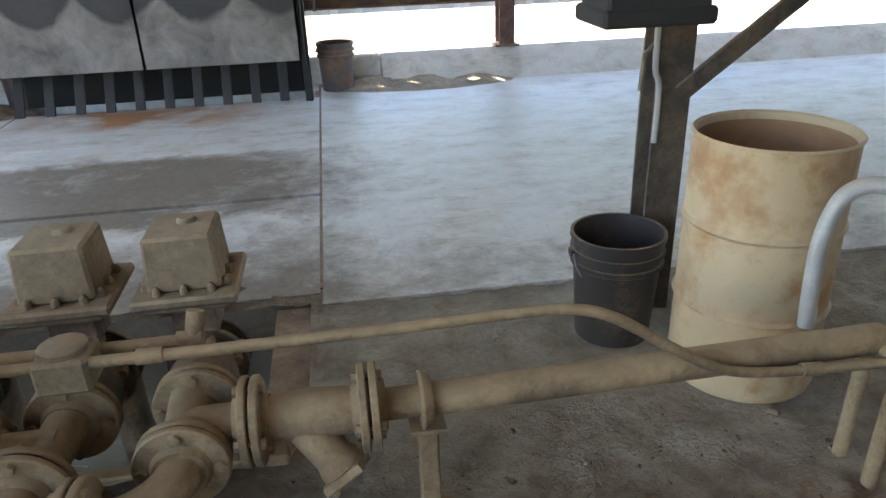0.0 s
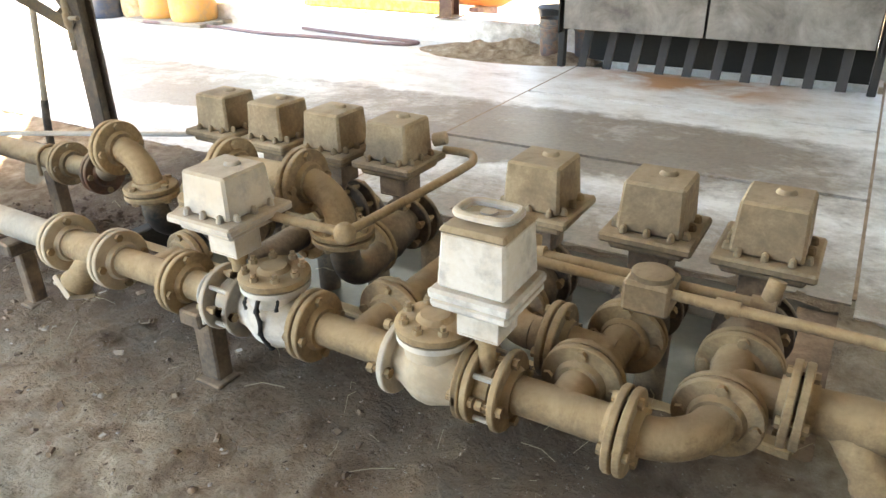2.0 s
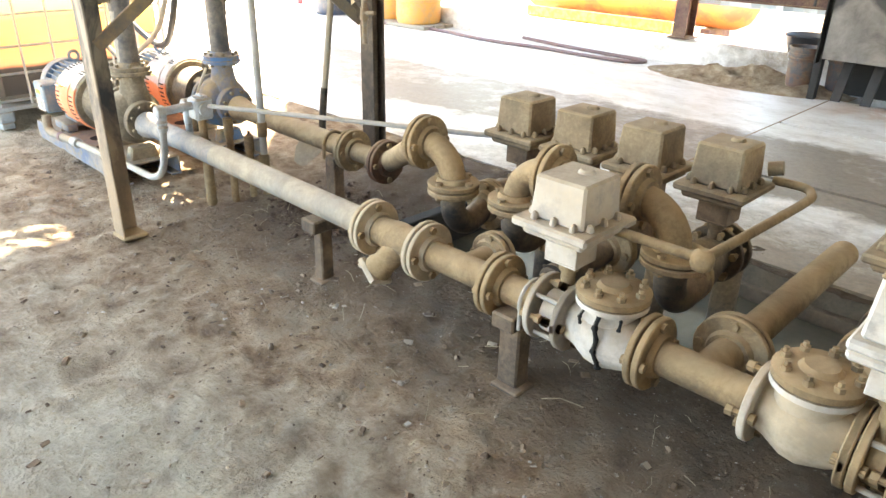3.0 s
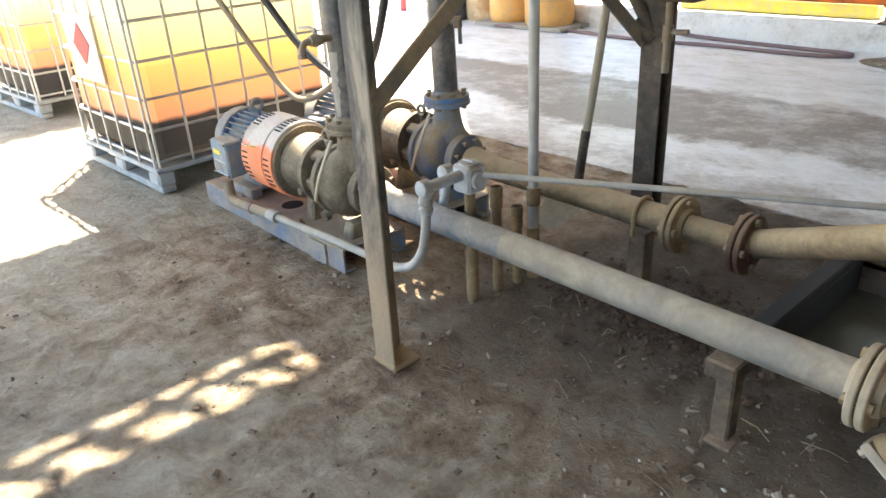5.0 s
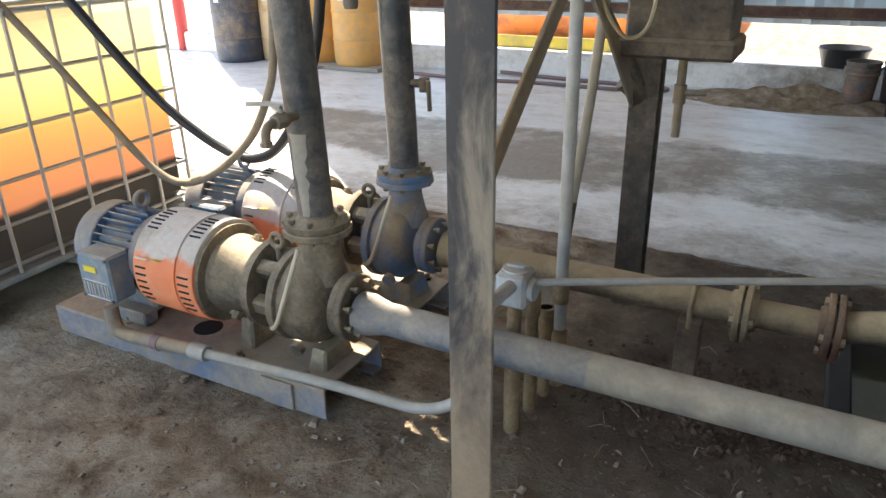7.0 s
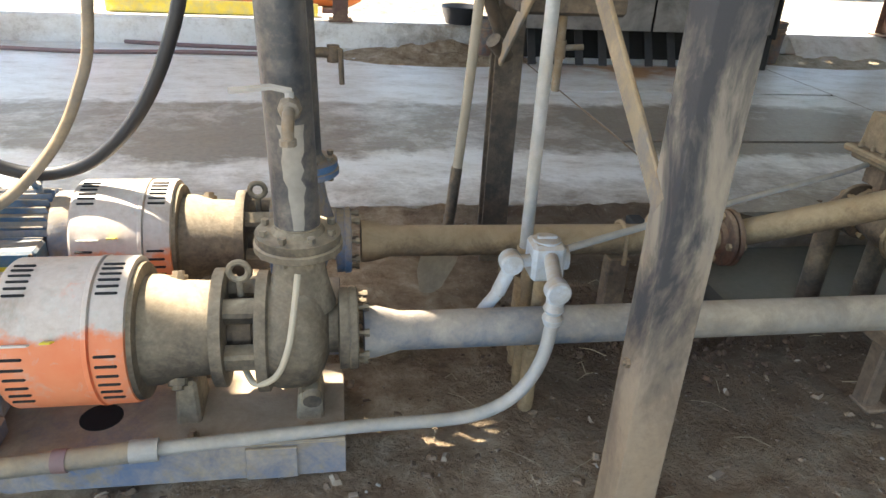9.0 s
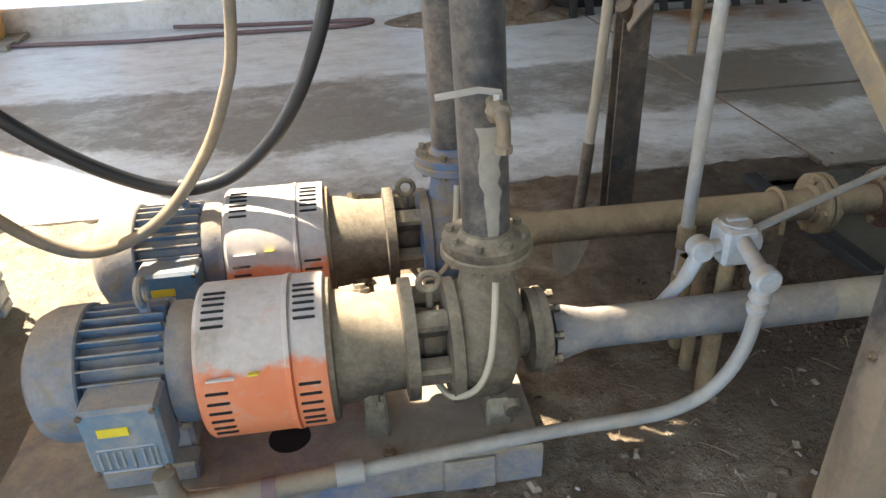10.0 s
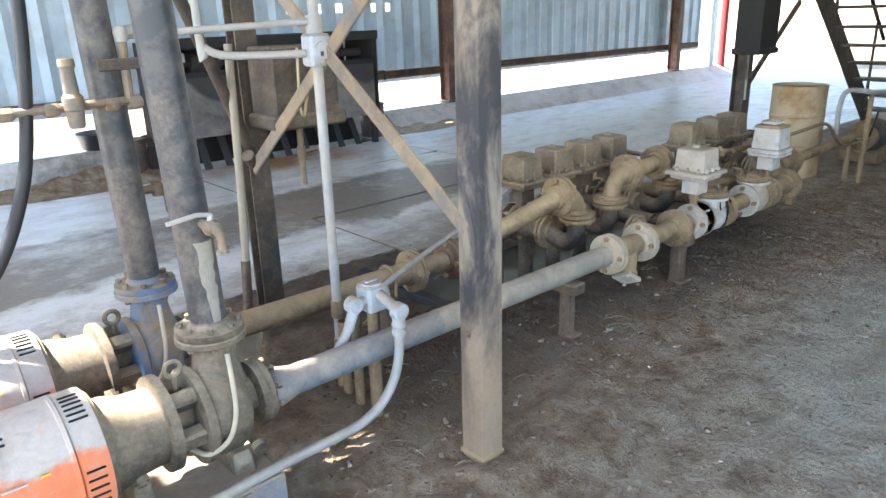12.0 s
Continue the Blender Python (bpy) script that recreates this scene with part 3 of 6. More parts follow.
solo("steel_plate", Shape().box((-0.16, 2.38, -0.035), (0.14, 0.86, 0.02), 0.003).box((-0.225, 2.38, -0.06), (0.01, 0.86, 0.07), 0.002), M_BRACKET, "brown steel channel across the end of the pit", "plate")
pc = thing("pit_rim", "dark steel angle rim round the pit", "rim", at=(-2.86, 2.36, 0))
part("side_rim", Shape().box((-2.83, 2.37, 0.0), (0.07, 0.86, 0.05), 0.006).box((-2.80, 2.37, -0.08), (0.012, 0.84, 0.14), 0.003), M_BLACK, pc)
part("front_rim", Shape().box((-1.5, 1.955, -0.01), (2.7, 0.05, 0.04), 0.006), M_PIPE, pc)

# concrete floor: lids over the channel and the large slabs round them
floor_ob = tagged(new("floor"), "dusty pale concrete floor with open joints and muddy tracks", "floor", kind="structure")


def slab(xa, xb, ya, yb, top=0.004, thick=0.12, gap=0.012):
    s = Shape().box(((xa + xb) / 2, (ya + yb) / 2, top - thick / 2), (xb - xa - 0.012, yb - ya - gap, thick), 0.001)
    part("slab", s, M_CONC, floor_ob)


for ya, yb, top in ((2.83, 3.97, 0.006), (3.97, 5.26, 0.005), (5.26, 6.36, 0.004)):
    slab(-2.42, -0.06, ya, yb, top, gap=0.045)
# dark strips laid in the joints, standing in for shade inside open gaps
for yj in (3.97, 5.26, 6.36):
    part("joint_shade", Shape().box((-1.24, yj, -0.05), (2.34, 0.06, 0.08), 0.002), M_BLACK, floor_ob, "black strip painting the shade in the joint")
for xj in (-2.42, -0.06):
    part("joint_shade", Shape().box((xj, 4.85, -0.04), (0.018, 3.9, 0.087), 0.001), M_BRACKET, floor_ob, "brown strip painting the shade in the joint")
slab(-12.4, -2.42, 2.98, 6.88, 0.002)
slab(-0.06, 12.0, 2.76, 6.88, 0.003)
slab(-2.42, -0.06, 6.62, 6.88, 0.002)

curb = Shape().box((-5.95, 7.12, 0.11), (12.9, 0.52, 0.26), 0.02)
# slope added on the right so the face catches light like the floor
ramp_ = [(6.60, -0.02), (6.60, 0.004), (6.90, 0.236), (7.38, 0.24), (7.38, -0.02)]
curb.add([(x, y, z) for x in (0.50, 12.0) for y, z in ramp_], [(0, 1, 2, 3, 4), (9, 8, 7, 6, 5)] + [(i, (i + 1) % 5, 5 + (i + 1) % 5, 5 + i) for i in range(5)])
solo("curb", curb, M_CONC, "raised concrete curb along the sheet metal wall", "curb", kind="structure")

# ---- far wall of sheet metal with a gap below, posts, girts, unseen walls and roof ----
wall = Shape()
xa, xb, z1 = -9.83, 8.5, 4.3
n = int((xb - xa) / 0.075)
prof = []
for i in range(n + 1):
    x = xa + (xb - xa) * i / n
    prof.append((x, 7.10 - (0.035 if i % 4 == 0 else 0.0)))
# unseen holes in the sheets, placed to throw sun spots beside the hopper
slots = (-0.62, -0.28, 0.02, 0.32, 0.55, 0.78)
for x, y in prof:
    for z in (0.565, 1.44, 1.54, z1):
        wall.v += [(x, y, z), (x, y + 0.004, z)]
for i in range(n):
    a, b = 8 * i, 8 * (i + 1)
    hole = any(prof[i][0] <= q < prof[i + 1][0] for q in slots)
    for r in range(3):
        if r == 1 and hole:
            continue
        p, q = a + 2 * r, b + 2 * r
        wall.f += [(p, q, q + 2, p + 2), (p + 3, q + 3, q + 1, p + 1)]
    wall.f += [(a + 1, b + 1, b, a), (a + 6, b + 6, b + 7, a + 7)]
solo("wall_north", wall, M_WALL, "pale blue ribbed sheet metal wall, open below", "wall", kind="structure", angle=20)
for z in (0.625, 1.95, 3.1):
    g = Shape().box((-0.67, 7.02, z), (18.3, 0.07, 0.012), 0.002).box((-0.67, 7.05, z + 0.04), (18.3, 0.012, 0.09), 0.002).box((-0.67, 7.02, z + 0.085), (18.3, 0.07, 0.012), 0.002)
    solo("girt", g, M_FRAME, "red-brown steel girt carrying the wall sheets", "girt", "wall girts", "structure")


def wall_post(x):
    s = Shape().box((x, 6.93, 2.3), (0.012, 0.17, 4.1), 0.002)
    s.box((x, 6.84, 2.3), (0.14, 0.012, 4.1), 0.002).box((x, 7.015, 2.3), (0.14, 0.012, 4.1), 0.002)
    t = thing("wall_post", "red-brown steel wall column standing on the curb", "column", "wall columns", (x, 6.93, 0.24))
    part("shaft", s, M_FRAME, t)
    part("base_plate", Shape().box((x, 6.94, 0.252), (0.22, 0.26, 0.02)), M_FRAME, t)


for x in (-9.83, -4.09, 1.65, 7.40):
    wall_post(x)
for x, mat_, nm, lab in ((8.75, M_WALL, "corner_post", "pale sheet metal corner trim at the open doorway"), (-10.1, M_WALL, "corner_post", "pale sheet metal corner trim at the open doorway")):
    solo(nm, Shape().box((x, 6.95, 2.2), (0.16, 0.14, 4.2), 0.006), mat_, lab, "post", kind="structure")
for x in (9.15, -10.62):
    solo("bollard", Shape().rod((x, 6.9, 0), (x, 6.9, 2.2), 0.075, 18), M_RED, "red painted steel guard post by the doorway", "post", "guard posts")

# unseen walls, added to hold back daylight from south and east
solo("unseen_wall_south", Shape().box((5.4, -2.3, 2.15), (14.0, 0.08, 4.3), 0.004), M_ROOF, "unseen plain wall added to block daylight", "wall", kind="structure")
solo("unseen_wall_east", Shape().box((12.44, -0.7, 2.15), (0.08, 3.1, 4.3), 0.004), M_ROOF, "unseen plain wall added to block daylight", "wall", kind="structure")
# unseen roof; edges and openings are set to place sun and shade below
roof = Shape()
for xa, xb, ya, yb in ((-5.82, -2.4, -2.6, 7.4), (-2.4, 12.5, -2.6, 7.4), (-7.5, -6.49, -2.6, 3.25), (-6.49, -6.02, -2.6, 2.92), (-6.33, -6.12, 2.92, 3.08), (-6.12, -6.02, 2.92, 3.01), (-6.17, -6.12, 3.08, 3.25), (-6.12, -5.85, 3.19, 3.25), (-5.85, -5.82, 3.01, 3.25), (-6.02, -5.82, 2.62, 3.01), (-6.02, -5.82, -2.6, 0.9), (-6.3, -5.82, 3.25, 3.88)):
    roof.box(((xa + xb) / 2, (ya + yb) / 2, 4.3), (xb - xa, yb - ya, 0.05), 0.005)
k = len(roof.v)
rim = [(-5.82, 3.88), (-5.82, 7.4), (-10.6, 7.4), (-7.07, 4.52), (-6.3, 3.88)]
roof.v += [(x, y, 4.275) for x, y in rim] + [(x, y, 4.325) for x, y in rim]
roof.f += [tuple(k + i for i in range(5)), tuple(k + 9 - i for i in range(5))] + [(k + i, k + (i + 1) % 5, k + 5 + (i + 1) % 5, k + 5 + i) for i in range(5)]
# slats over one opening, added to break its sun streak into a ladder
for q, w in ((1.08, 0.04), (1.25, 0.05), (1.42, 0.04), (1.55, 0.03), (1.77, 0.05), (1.98, 0.06), (2.18, 0.04), (2.34, 0.03), (2.5, 0.04)):
    roof.box((-5.92, q, 4.3), (0.21, w, 0.04), 0.004, m=Matrix.Rotation(0.7, 4, "Z"))
roof.box((-5.955, 1.75, 4.3), (0.05, 1.7, 0.03), 0.004)
solo("roof", roof, M_ROOF, "unseen shed roof, notched and slotted to place the sun patches", "roof", kind="structure")
for x in (-4.09, 1.65, 7.40, 12.3):
    solo("roof_beam", Shape().box((x, 2.3, 4.15), (0.16, 9.8, 0.22), 0.004), M_FRAME, "red-brown steel roof beam", "beam", "roof beams", "structure")

# ---- outside: lying tank, bright yard ----
tk = thing("tank", "rust-orange steel tank lying outside the wall", "tank", at=(-5.2, 7.85, 0))
part("shell", Shape().lathe((-6.85, 7.9, 0.60), (1, 0, 0), ((0, 0.02), (0.03, 0.16), (0.12, 0.30), (0.25, 0.36), (2.87, 0.36), (2.99, 0.30), (3.07, 0.16), (3.10, 0.02)), 32), M_TANK_OR, tk)
for x in (-6.2, -4.2):
    part("cradle", Shape().box((x, 7.9, 0.12), (0.12, 0.5, 0.26)), M_FRAME, tk)
yb_ = thing("steel_beam", "yellow painted steel channel lying on the curb", "beam", at=(-5.2, 7.1, 0.24))
part("web", Shape().box((-5.25, 7.15, 0.295), (1.9, 0.16, 0.10), 0.01), M_YELLOW, yb_)
part("flange_strip", Shape().box((-5.25, 7.075, 0.305), (1.9, 0.014, 0.12), 0.004), M_YELLOW, yb_)


def barrel(x, y, z, material, label, r=0.29, h=0.9):
    t = thing("barrel", label, "barrel", "barrels by the wall", (x, y, z))
    pr = [(0, r * 0.93), (0.02, r * 0.97), (0.08, r)]
    for q in (0.30, 0.62):
        pr += [(h * q - 0.02, r), (h * q, r * 1.03), (h * q + 0.02, r)]
    pr += [(h - 0.10, r), (h - 0.03, r * 0.93), (h, r * 0.88)]
    part("body", Shape().lathe((x, y, z), (0, 0, 1), pr, 28), material, t)
    part("bung", Shape().rod((x + r * 0.5, y, z + h), (x + r * 0.5, y, z + h + 0.025), 0.035, 14), material, t)
    part("sticker", Shape().box((x - 0.02, y - r - 0.002, z + h * 0.82), (0.07, 0.006, 0.13), 0.002), M_LABEL, t, "pale paper sticker")


barrel(-7.62, 6.62, 0.05, M_BARREL_OR, "orange plastic barrel on a low wooden board")
barrel(-8.25, 6.68, 0.05, M_BARREL_OR, "orange plastic barrel on a low wooden board")
barrel(-9.30, 6.55, 0.004, M_BARREL_BL, "dark blue plastic barrel on the concrete floor")
barrel(-8.85, 6.85, 0.004, M_RUST, "pale rusty drum beside the plastic barrels")
bd = thing("board", "grey wooden board under the orange barrels", "board", at=(-7.9, 6.62, 0))
for y in (6.42, 6.62, 6.82):
    part("plank", Shape().box((-7.9, y, 0.028), (1.35, 0.17, 0.044), 0.004), M_HANDLE, bd)
hose_pts = [(-8.2, 6.3, 0.03), (-7.2, 6.45, 0.02), (-6.2, 6.35, 0.02), (-5.4, 6.42, 0.02), (-4.75, 6.4, 0.02), (-4.35, 6.46, 0.02), (-4.3, 6.62, 0.02), (-4.75, 6.66, 0.02), (-5.4, 6.72, 0.02), (-6.0, 6.78, 0.03)]
solo("ground_hose", Shape().tube(hose_pts, 0.018, 8, 6), M_PINK, "faded dark red hose looped on the floor", "hose")

# ---- hopper with its slatted chute ----
hx0, hx1, hy = -2.52, -0.17, 6.15
hp = thing("hopper", "scorched grey steel hopper with a sooty opening", "hopper", at=((hx0 + hx1) / 2, 6.4, 0))
w2 = (hx1 - hx0) / 2
for i in range(2):
    cx = hx0 + w2 * (i + 0.5)
    part("front_plate", Shape().box((cx, hy, 0.62), (w2 - 0.022, 0.012, 0.56), 0.003), M_HOPPER, hp)
part("top_frame", Shape().box(((hx0 + hx1) / 2, hy + 0.02, 1.20), (hx1 - hx0 + 0.12, 0.08, 0.09), 0.006).box(((hx0 + hx1) / 2, hy + 0.03, 0.925), (hx1 - hx0, 0.05, 0.05), 0.006), M_BLACK, hp)
for x in (hx0 - 0.03, hx1 + 0.03):
    part("side_plate", Shape().box((x, hy + 0.28, 0.76), (0.012, 0.60, 0.92), 0.003), M_BLACK, hp)
    part("leg", Shape().box((x, hy + 0.10, 0.62), (0.06, 0.07, 1.24), 0.006), M_BLACK, hp)
part("back_plate", Shape().box(((hx0 + hx1) / 2, hy + 0.58, 0.75), (hx1 - hx0, 0.012, 0.9), 0.003), M_BLACK, hp)
part("top_cover", Shape().box(((hx0 + hx1) / 2, hy + 0.3, 1.235), (hx1 - hx0, 0.56, 0.012), 0.003), M_BLACK, hp)
part("drive_shaft", Shape().rod((hx0, hy + 0.28, 1.02), (hx1, hy + 0.28, 1.02), 0.045, 14).rod((hx0 + 0.35, hy + 0.28, 1.02), (hx0 + 0.65, hy + 0.28, 1.02), 0.10, 18), M_RIB, hp)
for i in range(4):
    part("lug", Shape().box((hx0 + 0.22 + i * 0.2, hy + 0.1, 1.08), (0.05, 0.05, 0.08), 0.004), M_CAGE, hp)
part("latch", Shape().tube([(hx1 + 0.06, hy, 0.80), (hx1 + 0.14, hy, 0.80), (hx1 + 0.14, hy, 0.70)], 0.012, 8), M_RIB, hp)
part("latch", Shape().tube([(hx0 - 0.06, hy, 0.80), (hx0 - 0.13, hy, 0.80), (hx0 - 0.13, hy, 0.72)], 0.012, 8), M_RIB, hp)
part("chute_back", Shape().box(((hx0 + hx1) / 2, hy + 0.5, 0.15), (hx1 - hx0, 0.02, 0.5), 0.003).box(((hx0 + hx1) / 2, hy + 0.3, -0.075), (hx1 - hx0, 0.5, 0.02), 0.003), M_BLACK, hp)
for i in range(10):
    x = hx0 + 0.14 + i * (hx1 - hx0 - 0.2) / 9.5
    part("rib", Shape().box((x, hy + 0.22, 0.15), (0.075, 0.022, 0.46), 0.004, m=Matrix.Rotation(radians(-28), 4, "X")), M_RIB, hp)


def bucket(x, y, r, h, material, label, tilt=0.0, z=0.0):
    t = thing("bucket", label, "bucket", "buckets", (x, y, z))
    wl = 0.004
    pr = ((0, r * 0.84), (h * 0.70, r * 0.95), (h * 0.72, r * 1.02), (h * 0.76, r * 1.02), (h * 0.765, r * 0.97), (h * 0.82, r * 0.98), (h * 0.825, r * 1.03), (h * 0.865, r * 1.03), (h * 0.87, r * 0.985), (h * 0.95, r), (h * 0.955, r * 1.04), (h, r * 1.04), (h, r * 0.97), (h * 0.5, r * 0.90), (0.012, r * 0.80))
    part("body", Shape().lathe((x, y, z), (0, 0, 1), pr, 36), material, t)
    arc = [(x + r * 1.05 * math.cos(a), y - 0.02 - r * 0.25 * math.sin(a), z + h * 0.84 - r * 0.95 * math.sin(a)) for a in [math.pi * i / 12 for i in range(13)]]
    part("wire_handle", Shape().tube(arc, 0.003, 6), M_CAGE, t)
    for sx in (-1, 1):
        part("ear", Shape().rod((x + sx * r * 0.98, y, z + h * 0.84), (x + sx * r * 1.09, y, z + h * 0.84), 0.016, 10), material, t)


bucket(0.93, 2.38, 0.148, 0.37, M_BUCKET, "black plastic bucket standing before the steel post")
bucket(0.10, 6.62, 0.155, 0.40, M_BUCKET_RED, "faded reddish bucket beside the hopper")
bucket(-2.77, 6.55, 0.125, 0.36, M_BUCKET_RED, "dusty grey-brown bucket beside the hopper")
bucket(-2.50, 6.72, 0.12, 0.34, M_BUCKET_RED, "dusty grey-brown bucket behind the hopper leg")
tb = Shape().lathe((-2.92, 7.02, 0.24), (0, 0, 1), ((0, 0.16), (0.14, 0.20), (0.15, 0.212), (0.16, 0.20), (0.03, 0.15)), 30)
solo("rubber_tub", tb, M_RUBBER, "shallow black rubber tub on the concrete curb", "tub")


def heap(name, cx, cy, rx, ry, h, label):
    s = Shape()
    n_, m_ = 44, 30
    for j in range(m_ + 1):
        for i in range(n_ + 1):
            u, v = i / n_ * 2 - 1, j / m_ * 2 - 1
            d = math.sqrt(u * u + v * v)
            z = h * max(0.0, 1 - d) ** 0.8 * (0.65 + 0.9 * noise.noise(Vector((u * 3 + cx, v * 3, 1)))) + 0.025 * max(0, 1 - d) * noise.noise(Vector((u * 14, v * 14, cx)))
            s.v.append((cx + u * rx, cy + v * ry, max(z, 0.0) - 0.004 * d))
    for j in range(m_):
        for i in range(n_):
            k = j * (n_ + 1) + i
            s.f.append((k, k + 1, k + n_ + 2, k + n_ + 1))
    solo(name, s, M_DIRT, label, "dirt heap", kind="stuff", angle=180)


heap("dirt_heap", -3.25, 6.50, 0.95, 0.42, 0.15, "low heap of dark dirt against the curb")
heap("dirt_heap", 0.85, 6.72, 0.95, 0.40, 0.13, "low heap of dark dirt beside the hopper")

# ---- pipework ----
AY, AZ = 1.435, 0.315
PR = 0.045
LR = 0.049
X = Vector((1, 0, 0))
Y = Vector((0, 1, 0))
Z = Vector((0, 0, 1))


def P(x, y=AY, z=AZ):
    return Vector((x, y, z))


# front line, from the pump to the elbow
fl = thing("front_pipeline", "tan dust-covered flanged pipe along the front of the manifold", "pipe", at=(-2.6, AY, 0.2))
sa = Vector((-4.135, 1.450, AZ - 0.008))
sd = (P(-2.36) - sa).normalized()
part("suction_pipe", Shape().lathe(sa, sd, ((0, 0.066), (0.03, 0.064), (0.09, LR), (0.70, LR)), 28), M_PIPE_BLUE, fl, "pipe with worn blue paint under dust")
part("pipe", Shape().rod(sa + sd * 0.70, P(-2.36), LR, 28), M_PIPE_PALE, fl, "pale dusty pipe")
part("pipe", Shape().rod(P(-2.10), P(-1.62), PR, 28), M_PIPE, fl)
part("tee_branch", Shape().rod(P(-1.93), P(-1.93, 1.56), 0.042, 20), M_PIPE, fl)
flange(fl, P(-1.93, 1.57), Y, R=0.078, bolts=4)
part("pipe", Shape().rod(P(-1.30), P(-1.03), PR, 28).rod(P(-1.16), P(-1.16, 1.58), PR, 24), M_PIPE, fl)
flange(fl, P(-1.16, 1.595), Y)
part("cross_pipe", Shape().rod(P(-1.16, 1.60), P(-1.16, 2.42), PR * 0.98, 24), M_PIPE, fl)
part("pipe", Shape().rod(P(-0.74), P(-0.46), PR, 28).rod(P(-0.605), P(-0.605, 1.55), PR, 24), M_PIPE, fl)
flange(fl, P(-0.605, 1.56), Y)
flange(fl, P(-0.467), X)
part("elbow", Shape().bend((-0.31, AY, AZ), X, Y, 0.135, PR, 24, 12), M_PIPE, fl)
flange(fl, P(-0.31, 1.585), Y)
for x in (-2.357, -2.096, -1.788):
    flange(fl, P(x), X, material=M_VALVE if x < -2 else M_PIPE, label="chalky pale flange" if x < -2 else "")


def strainer(x0, x1, y, z, tip, material, cap):
    t = thing("y_strainer", "dust-covered cast y-strainer between two flanges", "strainer", "strainers", ((x0 + x1) / 2, y, z))
    xm = (x0 + x1) / 2
    part("body", Shape().lathe((x0, y, z), X, ((0.02, 0.048), (0.06, 0.050), ((x1 - x0) * 0.5, 0.057), (x1 - x0 - 0.06, 0.052), (x1 - x0 - 0.02, 0.048)), 24), material, t)
    d = Vector(tip).normalized()
    a = Vector((xm, y, z)) + X * (-0.03 if d.x < 0 else 0.03) * -1
    part("basket_leg", Shape().lathe(a, d, ((0, 0.047), (0.12, 0.043), (0.135, 0.050), (0.15, 0.050)), 20), material, t)
    part("cap_plate", Shape().lathe(a + d * 0.152, d, ((0, 0.066), (0.004, 0.069), (0.018, 0.069), (0.022, 0.064)), 4), cap, t, "square bolted cap")
    for s in (-1, 1):
        part("cap_bolt", Shape().lathe(a + d * 0.17 + d.orthogonal().normalized() * 0.05 * s, d, ((0, 0.010), (0.014, 0.010)), 6), cap, t)


strainer(-2.357, -2.096, AY, AZ, (-0.55, -0.35, -0.75), M_PIPE, M_WHITE)


def check_valve(x0, x1, tone, label):
    """Swing check valve: bulged body and a round bolted bonnet."""
    t = thing("check_valve", label, "valve", "white check valves", ((x0 + x1) / 2, AY, AZ))
    xm, w = (x0 + x1) / 2, x1 - x0
    part("body", Shape().lathe((x0, AY, AZ), X, ((0.01, 0.056), (w * 0.2, 0.066), (w * 0.4, 0.088), (w * 0.55, 0.092), (w * 0.8, 0.075), (w - 0.01, 0.056)), 28).rod((xm, AY, AZ), (xm, AY, AZ + 0.115), 0.075, 24), tone, t)
    part("bonnet", Shape().lathe((xm, AY, AZ + 0.108), Z, ((0, 0.090), (0.005, 0.095), (0.020, 0.095), (0.025, 0.088), (0.028, 0.045), (0.040, 0.035)), 28), M_PIPE, t, "dust-covered bolted bonnet")
    for i in range(8):
        an = 2 * math.pi * i / 8
        part("bonnet_bolt", Shape().lathe((xm + 0.074 * math.cos(an), AY + 0.074 * math.sin(an), AZ + 0.13), Z, ((0, 0.012), (0.016, 0.012), (0.016, 0.007), (0.026, 0.007)), 6), M_PIPE, t)
    flange(t, P(x0), X, pair=False, material=M_WHITE)
    part("bonnet_seat", Shape().lathe((xm, AY, AZ + 0.088), Z, ((0, 0.078), (0.004, 0.093), (0.018, 0.093), (0.020, 0.080)), 28), M_WHITE2, t, "white flange under the bonnet")
    flange(t, P(x1), X, pair=True)


check_valve(-1.541, -1.30, M_WHITE2, "white painted check valve with black drips and dusty bonnet")
check_valve(-1.035, -0.815, M_VALVE, "pale dusty check valve with a round bolted bonnet")


def tar_streak(pts, r):
    """Sagging run of tar with uneven beads."""
    sh = Shape().tube(pts, r, 7, 4)
    for k, p in enumerate(pts):
        sh.lathe(Vector(p) + Vector((0, 0, -r)), Z, ((0, 0.001), (r * 0.6, r * (1.1 + 0.5 * (k % 2))), (r * 2.0, r * 1.2), (r * 3.0, 0.001)), 7)
    solo("tar_drip", sh, M_SLOT, "black tar drip down the white valve", "drip", "tar drips")


tar_streak([(-1.405, 1.352, 0.402), (-1.408, 1.343, 0.372), (-1.400, 1.342, 0.340), (-1.406, 1.345, 0.305), (-1.398, 1.356, 0.268), (-1.402, 1.372, 0.246)], 0.006)
tar_streak([(-1.455, 1.362, 0.400), (-1.462, 1.356, 0.378), (-1.458, 1.354, 0.362)], 0.004)
tar_streak([(-1.352, 1.366, 0.402), (-1.350, 1.356, 0.385)], 0.004)


